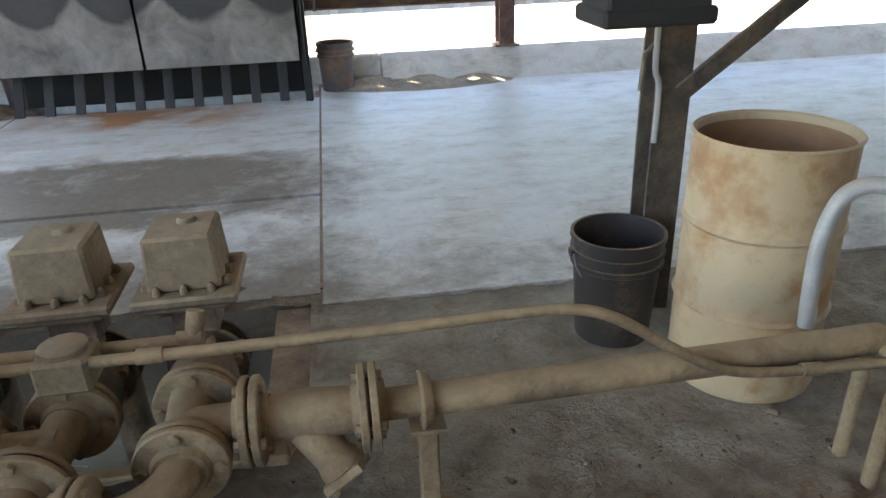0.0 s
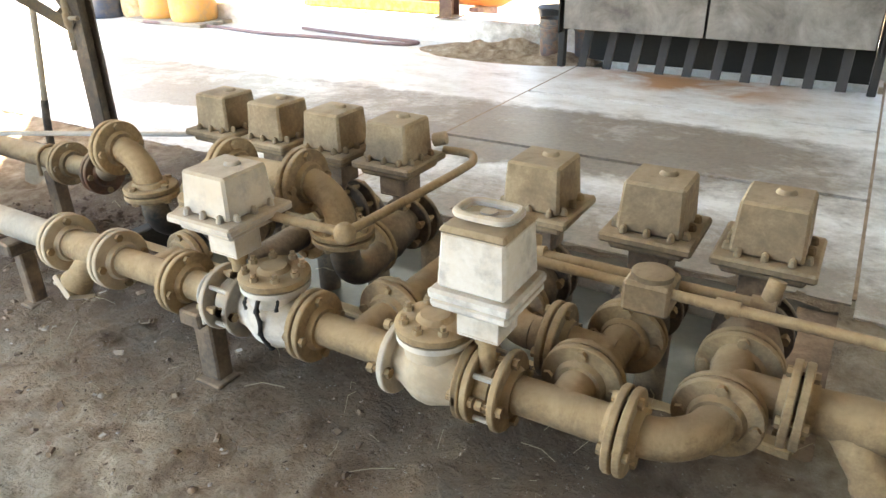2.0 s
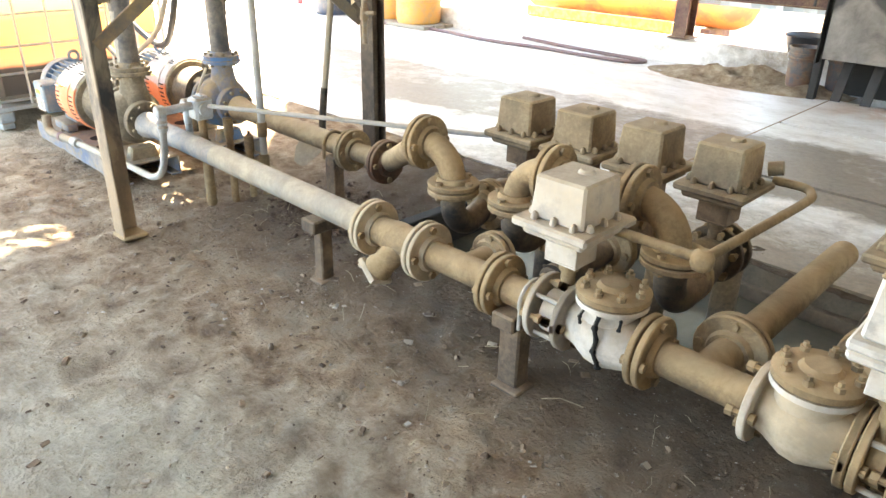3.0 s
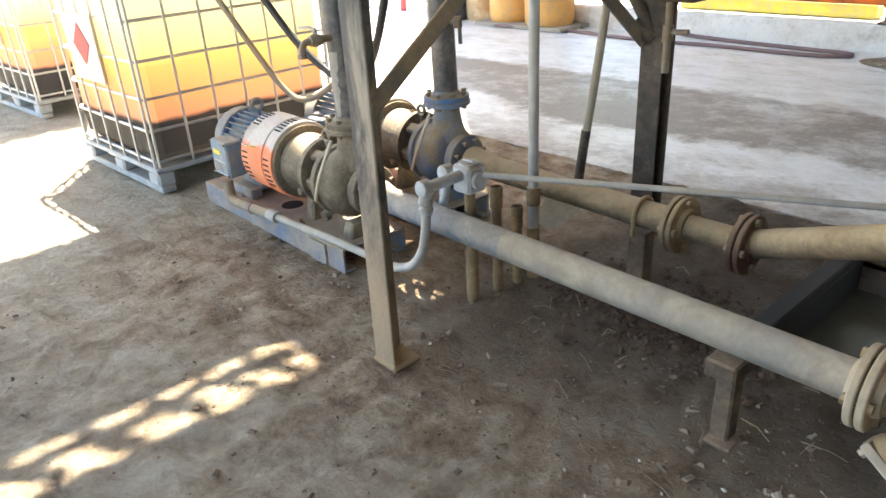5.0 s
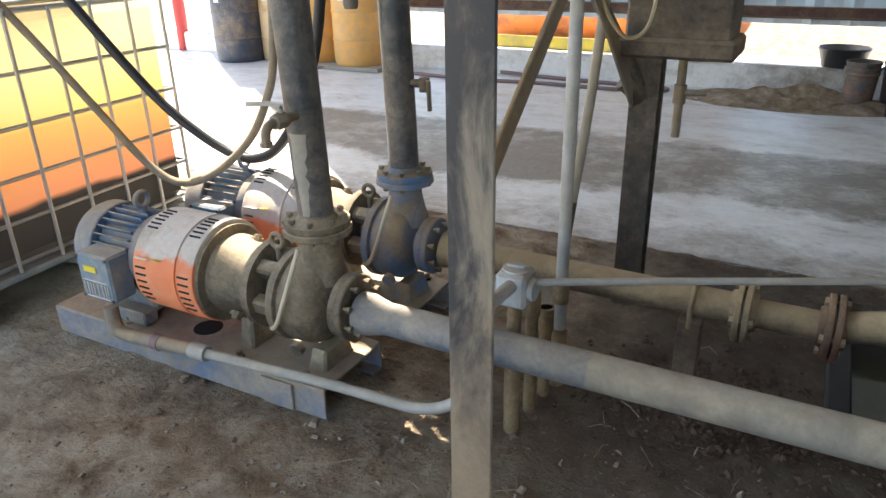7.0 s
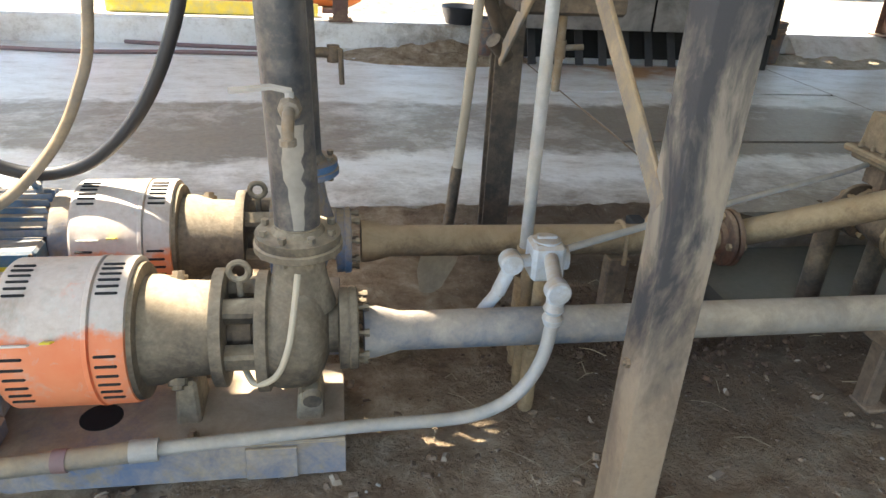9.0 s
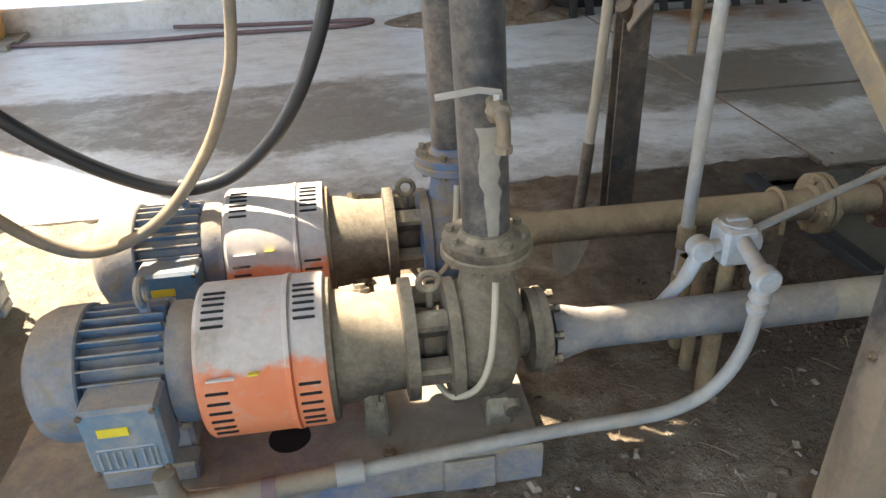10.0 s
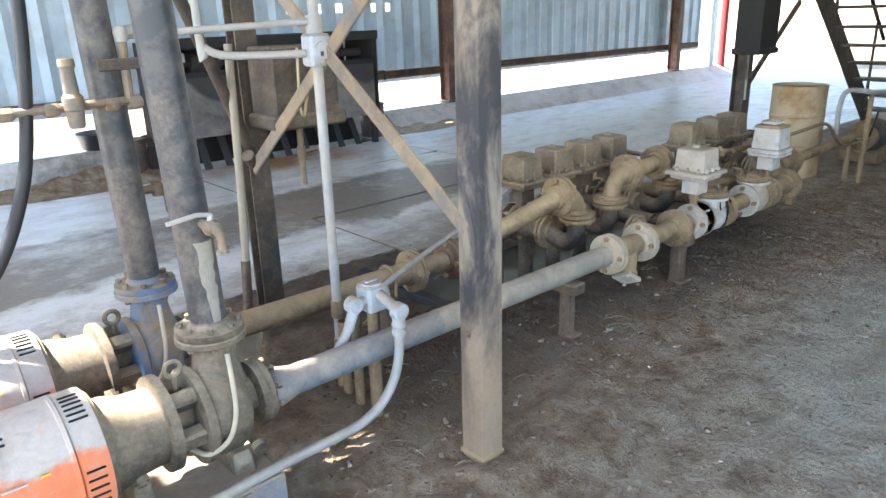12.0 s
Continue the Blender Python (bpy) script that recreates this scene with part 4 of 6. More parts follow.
def butterfly(x, material):
    t = thing("butterfly_valve", "wafer valve clamped between two pipe flanges by long bolts", "valve", "wafer valves", (x, AY, AZ))
    part("disc_body", Shape().lathe((x - 0.02, AY, AZ), X, ((0, 0.066), (0.04, 0.066)), 24), material, t)
    flange(t, P(x - 0.036), -X, pair=False, material=material)
    flange(t, P(x + 0.036), X, pair=False, material=material)
    for i in range(4):
        an = math.pi / 4 + math.pi / 2 * i
        part("tie_bolt", Shape().rod((x - 0.05, AY + 0.08 * math.cos(an), AZ + 0.08 * math.sin(an)), (x + 0.05, AY + 0.08 * math.cos(an), AZ + 0.08 * math.sin(an)), 0.007, 8), M_CONDUIT, t)


butterfly(-1.577, M_WHITE)
butterfly(-0.78, M_PIPE)


def actuator(x, y, top, material, brk, label, group, ring=False, size=(0.160, 0.165, 0.128), stem_to=0.37):
    """Electric valve actuator: tapered housing on a ribbed flange plate, bracket and stem."""
    t = thing("valve_actuator", label, "actuator", group, (x, y, stem_to))
    w, d, h = size
    zb = top - h
    part("housing", Shape().box((x, y, zb + h / 2), (w, d, h), 0.007, 0.92), material, t)
    lip = 0.030 if ring else 0.066
    pl = Shape().box((x, y, zb - 0.012), (w + lip, d + lip, 0.024), 0.006).box((x, y, zb - 0.034), (w + 0.025, d + 0.025, 0.026), 0.008, 1.0)
    part("base_flange", pl, material, t)
    for sx in (() if ring else (-1, 1)):
        for k in (-1, 0, 1):
            part("lug", Shape().box((x + k * w * 0.36, y + sx * (d / 2 + 0.006), zb + 0.009), (0.018, 0.022, 0.024), 0.005, 0.8), material, t)
            part("lug", Shape().box((x + sx * (w / 2 + 0.006), y + k * d * 0.36, zb + 0.009), (0.022, 0.018, 0.024), 0.005, 0.8), material, t)
    part("indicator", Shape().lathe((x + 0.01, y + 0.02, top - 0.002), Z, ((0, 0.024), (0.006, 0.022), (0.012, 0.016)), 16), material, t)
    zc = zb - 0.047
    bh = zc - stem_to
    if bh > 0.02:
        b = Shape()
        k_ = min(0.075, bh * 0.7)
        for sx in (-1, 1):
            b.box((x + sx * 0.046, y, zc - k_ / 2), (0.008, 0.095, k_), 0.002)
        b.box((x, y - 0.044, zc - k_ / 2), (0.092, 0.007, k_ - 0.004), 0.002)
        b.box((x, y, zc - k_), (0.10, 0.095, 0.008), 0.002).box((x, y, zc - 0.004), (0.092, 0.085, 0.008), 0.002)
        part("bracket", b, brk, t)
        part("stem", Shape().rod((x, y, stem_to), (x, y, zc), 0.02, 14).rod((x, y, zc - k_ - 0.03), (x, y, zc - k_), 0.028, 14), M_BRACKET if brk is M_BRACKET else M_PIPE, t)
    if ring:
        part("top_plate", Shape().box((x, y, top + 0.004), (w * 0.95, d * 0.95, 0.016), 0.005, 0.96), M_BOX, t, "brown dust-caked top plate")
        loop = [(x + 0.062 * math.copysign(abs(math.cos(a)) ** 0.5, math.cos(a)), y + 0.042 * math.copysign(abs(math.sin(a)) ** 0.5, math.sin(a)), top + 0.028) for a in [2 * math.pi * i / 28 for i in range(29)]]
        part("hand_loop", Shape().tube(loop, 0.0095, 10), M_WHITE2, t, "white oval ring handle")
        part("handle_bar", Shape().box((x, y, top + 0.02), (0.10, 0.018, 0.014), 0.004, m=Matrix.Rotation(0.6, 4, "Z")).rod((x, y, top), (x, y, top + 0.03), 0.018, 12), material, t)
    return t


actuator(-1.573, 1.455, 0.705, M_WHITE, M_WHITE2, "dusty off-white valve actuator on a white bracket", "white actuators", size=(0.165, 0.17, 0.115))
actuator(-0.783, 1.42, 0.722, M_WHITE2, M_WHITE2, "white valve actuator with an oval ring handle on top", "white actuators", ring=True, size=(0.158, 0.162, 0.126))

# right manifold: three valves under dust-caked actuators
HY, HZ = 1.655, 0.335
rh = thing("rear_header", "tan dust-covered header pipe with tees behind the front line", "pipe", at=(-0.5, HY, HZ))
part("tee", Shape().rod(P(-0.72, HY, HZ), P(-0.56, HY, HZ), PR, 24).rod(P(-0.59, 1.57, HZ - 0.01), P(-0.565, 1.74, HZ + 0.01), PR, 24), M_PIPE, rh)
flange(rh, P(-0.71, HY, HZ), X)
part("elbow", Shape().bend((-0.87, HY, HZ), -X, Y, 0.10, PR, 24, 10).rod(P(-0.77, HY, HZ), P(-0.71, HY, HZ), PR, 20), M_PIPE, rh)
part("tee", Shape().rod(P(-0.31, 1.60, HZ), P(-0.31, 1.76, HZ + 0.03), PR, 24).rod(P(-0.31, HY, HZ + 0.01), P(-0.18, HY, HZ + 0.01), PR, 24), M_PIPE, rh)
flange(rh, P(-0.171, HY, HZ + 0.01), X)
strainer(-0.171, 0.075, HY, HZ + 0.01, (0.55, -0.30, -0.75), M_PIPE, M_PIPE)
flange(rh, P(0.075, HY, HZ + 0.01), X)
part("outlet_pipe", Shape().rod(P(0.09, HY, HZ + 0.01), P(0.19, HY, HZ + 0.01), PR * 0.8, 24).rod(P(0.19, HY, HZ + 0.01), P(1.30, 1.66, HZ + 0.02), PR * 0.84, 28), M_PIPE, rh)
flange(rh, P(0.185, HY, HZ + 0.01), X, R=0.066, thick=0.010, pair=False, bolts=0)
part("support", Shape().box((0.20, HY, 0.13), (0.045, 0.05, 0.27), 0.004).box((0.20, HY, 0.005), (0.11, 0.10, 0.01), 0.002).box((0.20, HY, 0.275), (0.08, 0.06, 0.012), 0.002), M_PIPE, rh)


def rear_valve(x, y, ztop, group, label, yf, yb, z=HZ, elbow=True):
    """Valve line that runs back under its actuator and turns down into the pit."""
    t = thing("valve_line", "grimy dark valve body and pipe turning down into the pit", "valve", group + " valves", (x, y, z))
    flange(t, P(x, yf, z), Y, material=M_PIPE)
    part("valve_body", Shape().lathe((x, yf, z), Y, ((0.02, 0.056), (0.05, 0.072), (0.09, 0.082), (0.13, 0.072), (yb - yf - 0.01, 0.056)), 24), M_DARK, t, "grimy black valve body")
    flange(t, P(x, yb - 0.06, z), Y, pair=False, material=M_DARK, bolts=6)
    flange(t, P(x, yb, z), Y, pair=False, material=M_DARK, bolts=6)
    part("down_elbow", Shape().bend((x, yb + 0.115, z), Y, -Z, 0.10, PR, 20, 9).rod((x, yb + 0.115, z - 0.1), (x, yb + 0.115, -0.36), PR, 20), M_DARK, t)
    actuator(x, y, ztop, M_BOX, M_BRACKET, label, group)


for x in (-0.30, -0.565, -0.875):
    rear_valve(x, 1.915, 0.705, "three-valve bank", "square valve actuator caked in brown dust", 1.755, 1.97)

jb = thing("junction_box", "dust-caked square junction box with a round screw lid", "junction box", at=(-0.50, 1.655, 0.52))
part("body", Shape().box((-0.50, 1.655, 0.530), (0.105, 0.10, 0.075), 0.008), M_BOX, jb)
part("lid", Shape().lathe((-0.50, 1.655, 0.567), Z, ((0, 0.046), (0.012, 0.046), (0.016, 0.038)), 24), M_BOX, jb)
for y, z, xa, xb in ((1.70, 0.535, -0.80, -0.27),):
    part("conduit", Shape().rod((xa, y, z), (xb, y, z), 0.0125, 14), M_PIPE, jb)
    part("fitting", Shape().rod((xa - 0.02, y, z - 0.005), (xa + 0.03, y, z + 0.003), 0.019, 12).rod((xa, y, z), (xa - 0.01, y + 0.03, z + 0.03), 0.016, 12), M_PIPE, jb)
    part("fitting", Shape().rod((xb - 0.03, y, z), (xb + 0.02, y, z), 0.019, 12).rod((xb, y, z - 0.01), (xb + 0.012, y + 0.02, z + 0.055), 0.019, 12), M_PIPE, jb)
wv = [(-0.80, 1.635, 0.55), (-0.50, 1.63, 0.548), (0.0, 1.615, 0.556), (0.38, 1.605, 0.567), (0.50, 1.602, 0.565), (0.60, 1.60, 0.533), (0.76, 1.60, 0.425), (0.87, 1.60, 0.365), (0.98, 1.60, 0.343), (1.15, 1.60, 0.333), (1.50, 1.60, 0.318)]
wc = thing("wavy_conduit", "dusty conduit with an offset bend along the manifold", "conduit", at=(0.3, 1.61, 0.5))
part("conduit", Shape().tube(wv, 0.0125, 12, 5), M_PIPE, wc)
for a_, b_ in (((-0.36, 1.6272, 0.5502), (-0.31, 1.6257, 0.551)), ((1.06, 1.60, 0.338), (1.11, 1.60, 0.335))):
    part("coupling", Shape().rod(a_, b_, 0.0165, 14), M_PIPE, wc)

# left manifold
for x in (-2.24, -1.98, -1.72, -1.46):
    rear_valve(x, 2.09, 0.69, "four-valve bank", "square valve actuator caked in brown dust", 1.90, 2.17, 0.31)
lm = thing("overhead_elbows", "tan flanged elbows looping up over the valve lines", "pipe", at=(-1.9, 1.71, 0.4))


def down_leg(x, zf):
    part("elbow", Shape().bend((x, 1.71, zf - 0.155), -Z, Y, 0.09, PR, 20, 9).rod((x, 1.80, zf - 0.155), (x, 1.90, 0.31), PR, 20), M_DARK, lm, "grimy black elbow")
    part("riser", Shape().rod((x, 1.71, zf), (x, 1.71, zf - 0.07), PR, 20), M_DARK, lm)
    flange(lm, P(x, 1.71, zf), Z, R=0.092)


# inclined pipe from the second pump line to the first elbow
part("inclined_pipe", Shape().rod((-2.885, 1.965, 0.305), (-2.40, 1.71, 0.552), PR, 24), M_PIPE, lm, "sloping pipe, rusty at its lower flange")
flange(lm, P(-2.392, 1.71, 0.556), X)
part("elbow", Shape().bend((-2.248, 1.71, 0.556), X, -Z, 0.125, PR, 24, 11), M_PIPE, lm)
down_leg(-2.248, 0.425)
part("elbow", Shape().bend((-1.967, 1.71, 0.578), Z, X, 0.125, PR, 24, 11), M_PIPE, lm)
down_leg(-1.967, 0.445)
flange(lm, P(-1.828, 1.71, 0.578), X)
part("bridge_pipe", Shape().rod((-1.82, 1.71, 0.578), (-1.545, 1.71, 0.585), PR, 24), M_PIPE, lm)
flange(lm, P(-1.54, 1.71, 0.585), X)
part("elbow", Shape().bend((-1.405, 1.71, 0.585), X, -Z, 0.125, PR, 24, 11), M_PIPE, lm)
down_leg(-1.405, 0.448)
part("side_pipe", Shape().rod((-1.72, 1.60, 0.30), (-1.72, 1.90, 0.31), PR, 20).bend((-1.72, 1.60, 0.30), -Y, -Z, 0.001, PR, 12, 2), M_DARK, lm)
lc = thing("actuator_conduit", "dusty conduit with a round hub between the actuators", "conduit", at=(-1.3, 1.6, 0.53))
part("conduit", Shape().rod((-1.50, 1.50, 0.567), (-1.255, 1.535, 0.552), 0.0135, 12), M_PIPE, lc)
part("hub", Shape().lathe((-1.255, 1.535, 0.522), Z, ((0, 0.014), (0.006, 0.023), (0.018, 0.029), (0.036, 0.029), (0.048, 0.023), (0.056, 0.012)), 18), M_PIPE, lc)
part("conduit", Shape().tube([(-1.255, 1.55, 0.55), (-1.24, 1.90, 0.548), (-1.228, 2.13, 0.552), (-1.236, 2.19, 0.556), (-1.27, 2.22, 0.562), (-1.36, 2.21, 0.565)], 0.0135, 12, 5), M_PIPE, lc)
part("gland", Shape().rod((-1.36, 2.15, 0.615), (-1.32, 2.16, 0.625), 0.022, 12), M_BOX, lc)

# stands under the front line
def stand(x, y, h, label, ub=True, post=(0.075, 0.055)):
    t = thing("pipe_stand", label, "stand", "pipe stands", (x, y, 0))
    part("post", Shape().box((x, y, h / 2 - 0.02), (post[0], post[1], h), 0.006), M_BRACKET, t)
    part("foot_plate", Shape().box((x + 0.01, y - 0.01, 0.006), (post[0] + 0.026, post[1] + 0.03, 0.014), 0.004), M_BRACKET, t)
    part("head", Shape().box((x, y, h + 0.005), (0.082, 0.135, 0.05), 0.006), M_BRACKET, t)
    if ub:
        arc = [(x + 0.05, y + 0.058 * math.cos(a), AZ + 0.058 * math.sin(a)) for a in [-0.4 + (math.pi + 0.8) * i / 14 for i in range(15)]]
        part("u_bolt", Shape().tube([(arc[0][0], arc[0][1], h)] + arc + [(arc[-1][0], arc[-1][1], h)], 0.006, 8), M_CONDUIT, t)


stand(-1.72, AY, 0.235, "brown channel stand with a u-bolt under the pipe", True, (0.075, 0.06))
stand(-2.66, AY, 0.235, "brown channel stand under the long pipe", False, (0.05, 0.055))

# second pump's suction line
BY, BZ = 1.955, 0.305
sl = thing("rear_suction_line", "dusty flanged suction pipe of the rear pump", "pipe", at=(-3.4, BY, BZ))
part("pipe", Shape().lathe((-4.12, BY, BZ + 0.01), P(-3.13, BY, BZ) - Vector((-4.12, BY, BZ + 0.01)), ((0, 0.066), (0.03, 0.064), (0.09, LR), (0.99, LR)), 28), M_PIPE, sl)
part("spool", Shape().rod((-3.12, BY, BZ), (-2.90, BY, BZ), PR * 0.95, 24), M_PIPE, sl)
flange(sl, P(-3.129, BY, BZ), X)
flange(sl, P(-2.897, BY, BZ), X, material=M_RUSTY, label="rust-stained flange")
t = thing("pipe_stand", "small brown stand with a u-bolt under the rear pipe", "stand", "pipe stands", (-3.27, BY, 0))
part("post", Shape().box((-3.27, BY, 0.12), (0.07, 0.06, 0.25), 0.004), M_BRACKET, t)
part("u_bolt", Shape().tube([(-3.27, BY + 0.058, 0.24)] + [(-3.27, BY + 0.058 * math.cos(a), BZ + 0.058 * math.sin(a)) for a in [math.pi * i / 12 for i in range(13)]] + [(-3.27, BY - 0.058, 0.24)], 0.008, 8), M_PIPE, t)

# ---- pumps on their skids ----
def pump_set(dy, casing, label, skid_label):
    y, z = 1.455 + dy, 0.328
    a = (-4.16, y, z)
    t = thing("pump", label, "pump", "pumps", (-4.7, y, 0.1))
    L = -X
    part("suction_flange", Shape().lathe((-4.150, y, z - 0.01), L, ((0, 0.098), (0.004, 0.102), (0.018, 0.102), (0.022, 0.098), (0.026, 0.10), (0.044, 0.10), (0.048, 0.06), (0.09, 0.058)), 30), casing if dy else M_PUMP, t)
    for i in range(8):
        an = 2 * math.pi * (i + 0.5) / 8
        part("flange_bolt", Shape().lathe((-4.125, y + 0.082 * math.cos(an), z - 0.01 + 0.082 * math.sin(an)), L, ((0, 0.010), (0.012, 0.010), (0.012, 0.006), (0.05, 0.006), (0.05, 0.010), (0.064, 0.010)), 6), M_PUMP, t)
    part("volute", Shape().lathe((-4.220, y, z - 0.01), L, ((0, 0.06), (0.012, 0.095), (0.03, 0.126), (0.055, 0.139), (0.11, 0.141), (0.135, 0.134), (0.14, 0.146), (0.165, 0.146), (0.17, 0.11)), 36), casing, t)
    part("discharge_neck", Shape().lathe((-4.285, y + 0.012, z + 0.06), Z, ((0, 0.085), (0.07, 0.066), (0.13, 0.056), (0.21, 0.054)), 24), casing, t)
    part("drain_boss", Shape().rod((-4.26, y - 0.155, z - 0.09), (-4.26, y - 0.175, z - 0.095), 0.022, 12), casing, t)
    part("foot", Shape().box((-4.27, y, 0.13), (0.07, 0.16, 0.08), 0.008, 0.8), casing, t)
    for an in (0.95, 2.19, 3.35):
        part("frame_arm", Shape().box((-4.41, y + 0.098 * math.cos(an), z + 0.098 * math.sin(an)), (0.11, 0.05, 0.05), 0.008, m=Matrix.Rotation(an, 4, "X")), M_PUMP, t)
    # seal widened and darkened, filling the recess with painted shade
    part("shaft_seal", Shape().rod((-4.36, y, z), (-4.47, y, z), 0.056, 18).rod((-4.40, y, z), (-4.44, y, z), 0.066, 18).box((-4.42, y - 0.04, z - 0.02), (0.05, 0.04, 0.04), 0.006), M_DARK, t, "seal housing, dark to paint the shaded recess")
    part("adapter", Shape().lathe((-4.455, y, z + 0.005), L, ((0, 0.125), (0.002, 0.142), (0.028, 0.142), (0.032, 0.112), (0.10, 0.116), (0.15, 0.130), (0.180, 0.132), (0.183, 0.160), (0.195, 0.163), (0.199, 0.12)), 36), M_PUMP, t)
    for q in (0.6, 2.2, 4.0):
        part("adapter_plug", Shape().lathe((-4.57, y + 0.115 * math.cos(q + 3.4), z + 0.115 * math.sin(q + 3.4)), (0, math.cos(q + 3.4), math.sin(q + 3.4)), ((0, 0.022), (0.016, 0.022), (0.016, 0.014), (0.026, 0.014)), 8), M_PUMP, t)
    part("adapter_foot", Shape().box((-4.56, y, 0.155), (0.06, 0.14, 0.12), 0.008, 0.8), M_PUMP, t)
    part("eye_bolt", Shape().ring((-4.42, y - 0.02, z + 0.165), Y, 0.022, 0.008).rod((-4.42, y - 0.02, z + 0.10), (-4.42, y - 0.02, z + 0.145), 0.008, 8), M_PUMP, t)
    g0, g1, gr = -4.648, -4.918, 0.172
    gd = part("coupling_guard", Shape().lathe((g0, y, z + 0.01), L, ((0, gr - 0.012), (0.002, gr - 0.002), (0.012, gr), (0.070, gr), (0.071, gr + 0.003), (0.073, gr - 0.004), (0.075, gr + 0.003), (0.084, gr + 0.002), (0.086, gr), (0.258, gr), (0.266, gr - 0.006), (0.270, gr - 0.02)), 48), M_GUARD, t, "orange coupling guard bleached grey on top")
    # solid black boxes on the guard, painting the dark inside its slots
    for col, xx in ((0, g0 - 0.04), (1, g1 + 0.045)):
        for half in (0, 1):
            for i in range(6):
                an = 2.93 + i * 0.14 if half == 0 else 2.13 - i * 0.105
                c = Vector((xx, y + gr * math.cos(an), z + 0.01 + gr * math.sin(an)))
                part("vent_slot", Shape().box((0, 0, 0), (0.046, 0.008, 0.006), 0.002, m=Matrix.Rotation(an, 4, "X")).shift(c), M_SLOT, gd)
    part("sticker", Shape().box((0, 0, 0), (0.055, 0.004, 0.03), 0.001, m=Matrix.Rotation(2.75 - math.pi / 2, 4, "X")).shift(Vector((-4.86, y + (gr + 0.001) * math.cos(2.75), z + 0.01 + (gr + 0.001) * math.sin(2.75)))), M_LABEL, gd, "pale worn sticker")
    part("sticker", Shape().box((0, 0, 0), (0.022, 0.004, 0.045), 0.001, m=Matrix.Rotation(2.72 - math.pi / 2, 4, "X")).shift(Vector((-4.795, y + (gr + 0.001) * math.cos(2.72), z + 0.01 + (gr + 0.001) * math.sin(2.72)))), M_YTAG, gd, "faded yellow warning sticker")
    mz = z + 0.015
    mo = part("motor", Shape().lathe((-4.925, y, mz), L, ((0, 0.125), (0.02, 0.135), (0.05, 0.135), (0.055, 0.118), (0.225, 0.118)), 32), M_MOTOR, t, "blue finned electric motor")
    for i in range(30):
        an = 2 * math.pi * i / 30
        if -2.3 < ((an + math.pi) % (2 * math.pi)) - math.pi < -0.85:
            continue
        part("fin", Shape().box((0, 0, 0), (0.165, 0.005, 0.030), 0.001, m=Matrix.Rotation(an - math.pi / 2, 4, "X")).shift(Vector((-5.065, y + 0.128 * math.cos(an), mz + 0.128 * math.sin(an)))), M_MOTOR, mo)
    part("fan_cowl", Shape().lathe((-5.145, y, mz), L, ((0, 0.146), (0.004, 0.150), (0.07, 0.148), (0.10, 0.135), (0.122, 0.10), (0.128, 0.05), (0.129, 0.01)), 36), M_MOTOR, mo)
    part("lifting_eye", Shape().ring((-5.02, y, mz + 0.185), X, 0.026, 0.009).rod((-5.02, y, mz + 0.12), (-5.02, y, mz + 0.165), 0.012, 10), M_MOTOR, mo)
    part("motor_foot", Shape().box((-5.06, y - 0.10, 0.135), (0.20, 0.06, 0.05), 0.006).box((-5.06, y + 0.10, 0.135), (0.20, 0.06, 0.05), 0.006).box((-5.06, y, 0.175), (0.18, 0.14, 0.08), 0.01), M_MOTOR, mo)
    tbx = part("terminal_box", Shape().box((-5.055, y - 0.165, 0.315), (0.155, 0.09, 0.165), 0.008), M_MBOX, mo, "blue terminal box with raised lettering")
    f = y - 0.2115
    for z_ in (0.303, 0.243):
        part("emblem_bar", Shape().box((-5.055, f, z_), (0.115, 0.003, 0.005), 0.001), M_CAGE, tbx)
    for q in (-0.055, -0.040, -0.026, -0.012, 0.008, 0.030, 0.044, 0.055):
        part("emblem_bar", Shape().box((-5.055 + q, f, 0.273), (0.006, 0.003, 0.045), 0.001), M_CAGE, tbx)
    part("warning_tag", Shape().box((-5.07, f, 0.345), (0.06, 0.003, 0.022), 0.001), M_YTAG, tbx, "yellow warning tag")
    for q in (-0.068, 0.068):
        for r_ in (0.242, 0.388):
            part("screw", Shape().rod((-5.055 + q, f + 0.002, r_), (-5.055 + q, f - 0.004, r_), 0.006, 8), M_DARK, tbx)
    part("discharge_flange", Shape().lathe((-4.285, y + 0.012, 0.535), Z, ((0, 0.098), (0.003, 0.102), (0.018, 0.102), (0.021, 0.096), (0.024, 0.098), (0.042, 0.098), (0.045, 0.062), (0.058, 0.055)), 30), casing if dy else M_PUMP, t)
    for i in range(8):
        an = 2 * math.pi * (i + 0.5) / 8
        part("flange_bolt", Shape().lathe((-4.285 + 0.082 * math.cos(an), y + 0.012 + 0.082 * math.sin(an), 0.522), Z, ((0, 0.010), (0.012, 0.010), (0.012, 0.006), (0.06, 0.006), (0.06, 0.010), (0.072, 0.010)), 6), M_PUMP, t)
    part("flush_tube", Shape().tube([(-4.285, y - 0.085, 0.515), (-4.295, y - 0.12, 0.44), (-4.31, y - 0.150, 0.36), (-4.34, y - 0.152, 0.29), (-4.39, y - 0.12, 0.25), (-4.42, y - 0.06, 0.255)], 0.0075, 8, 6), M_TUBE, t, "pale plastic flush tube")
    # skid
    s = thing("skid", skid_label, "skid", "pump skids", (-4.85, y, 0))
    sx0, sx1, w = -5.41, -4.185, 0.158
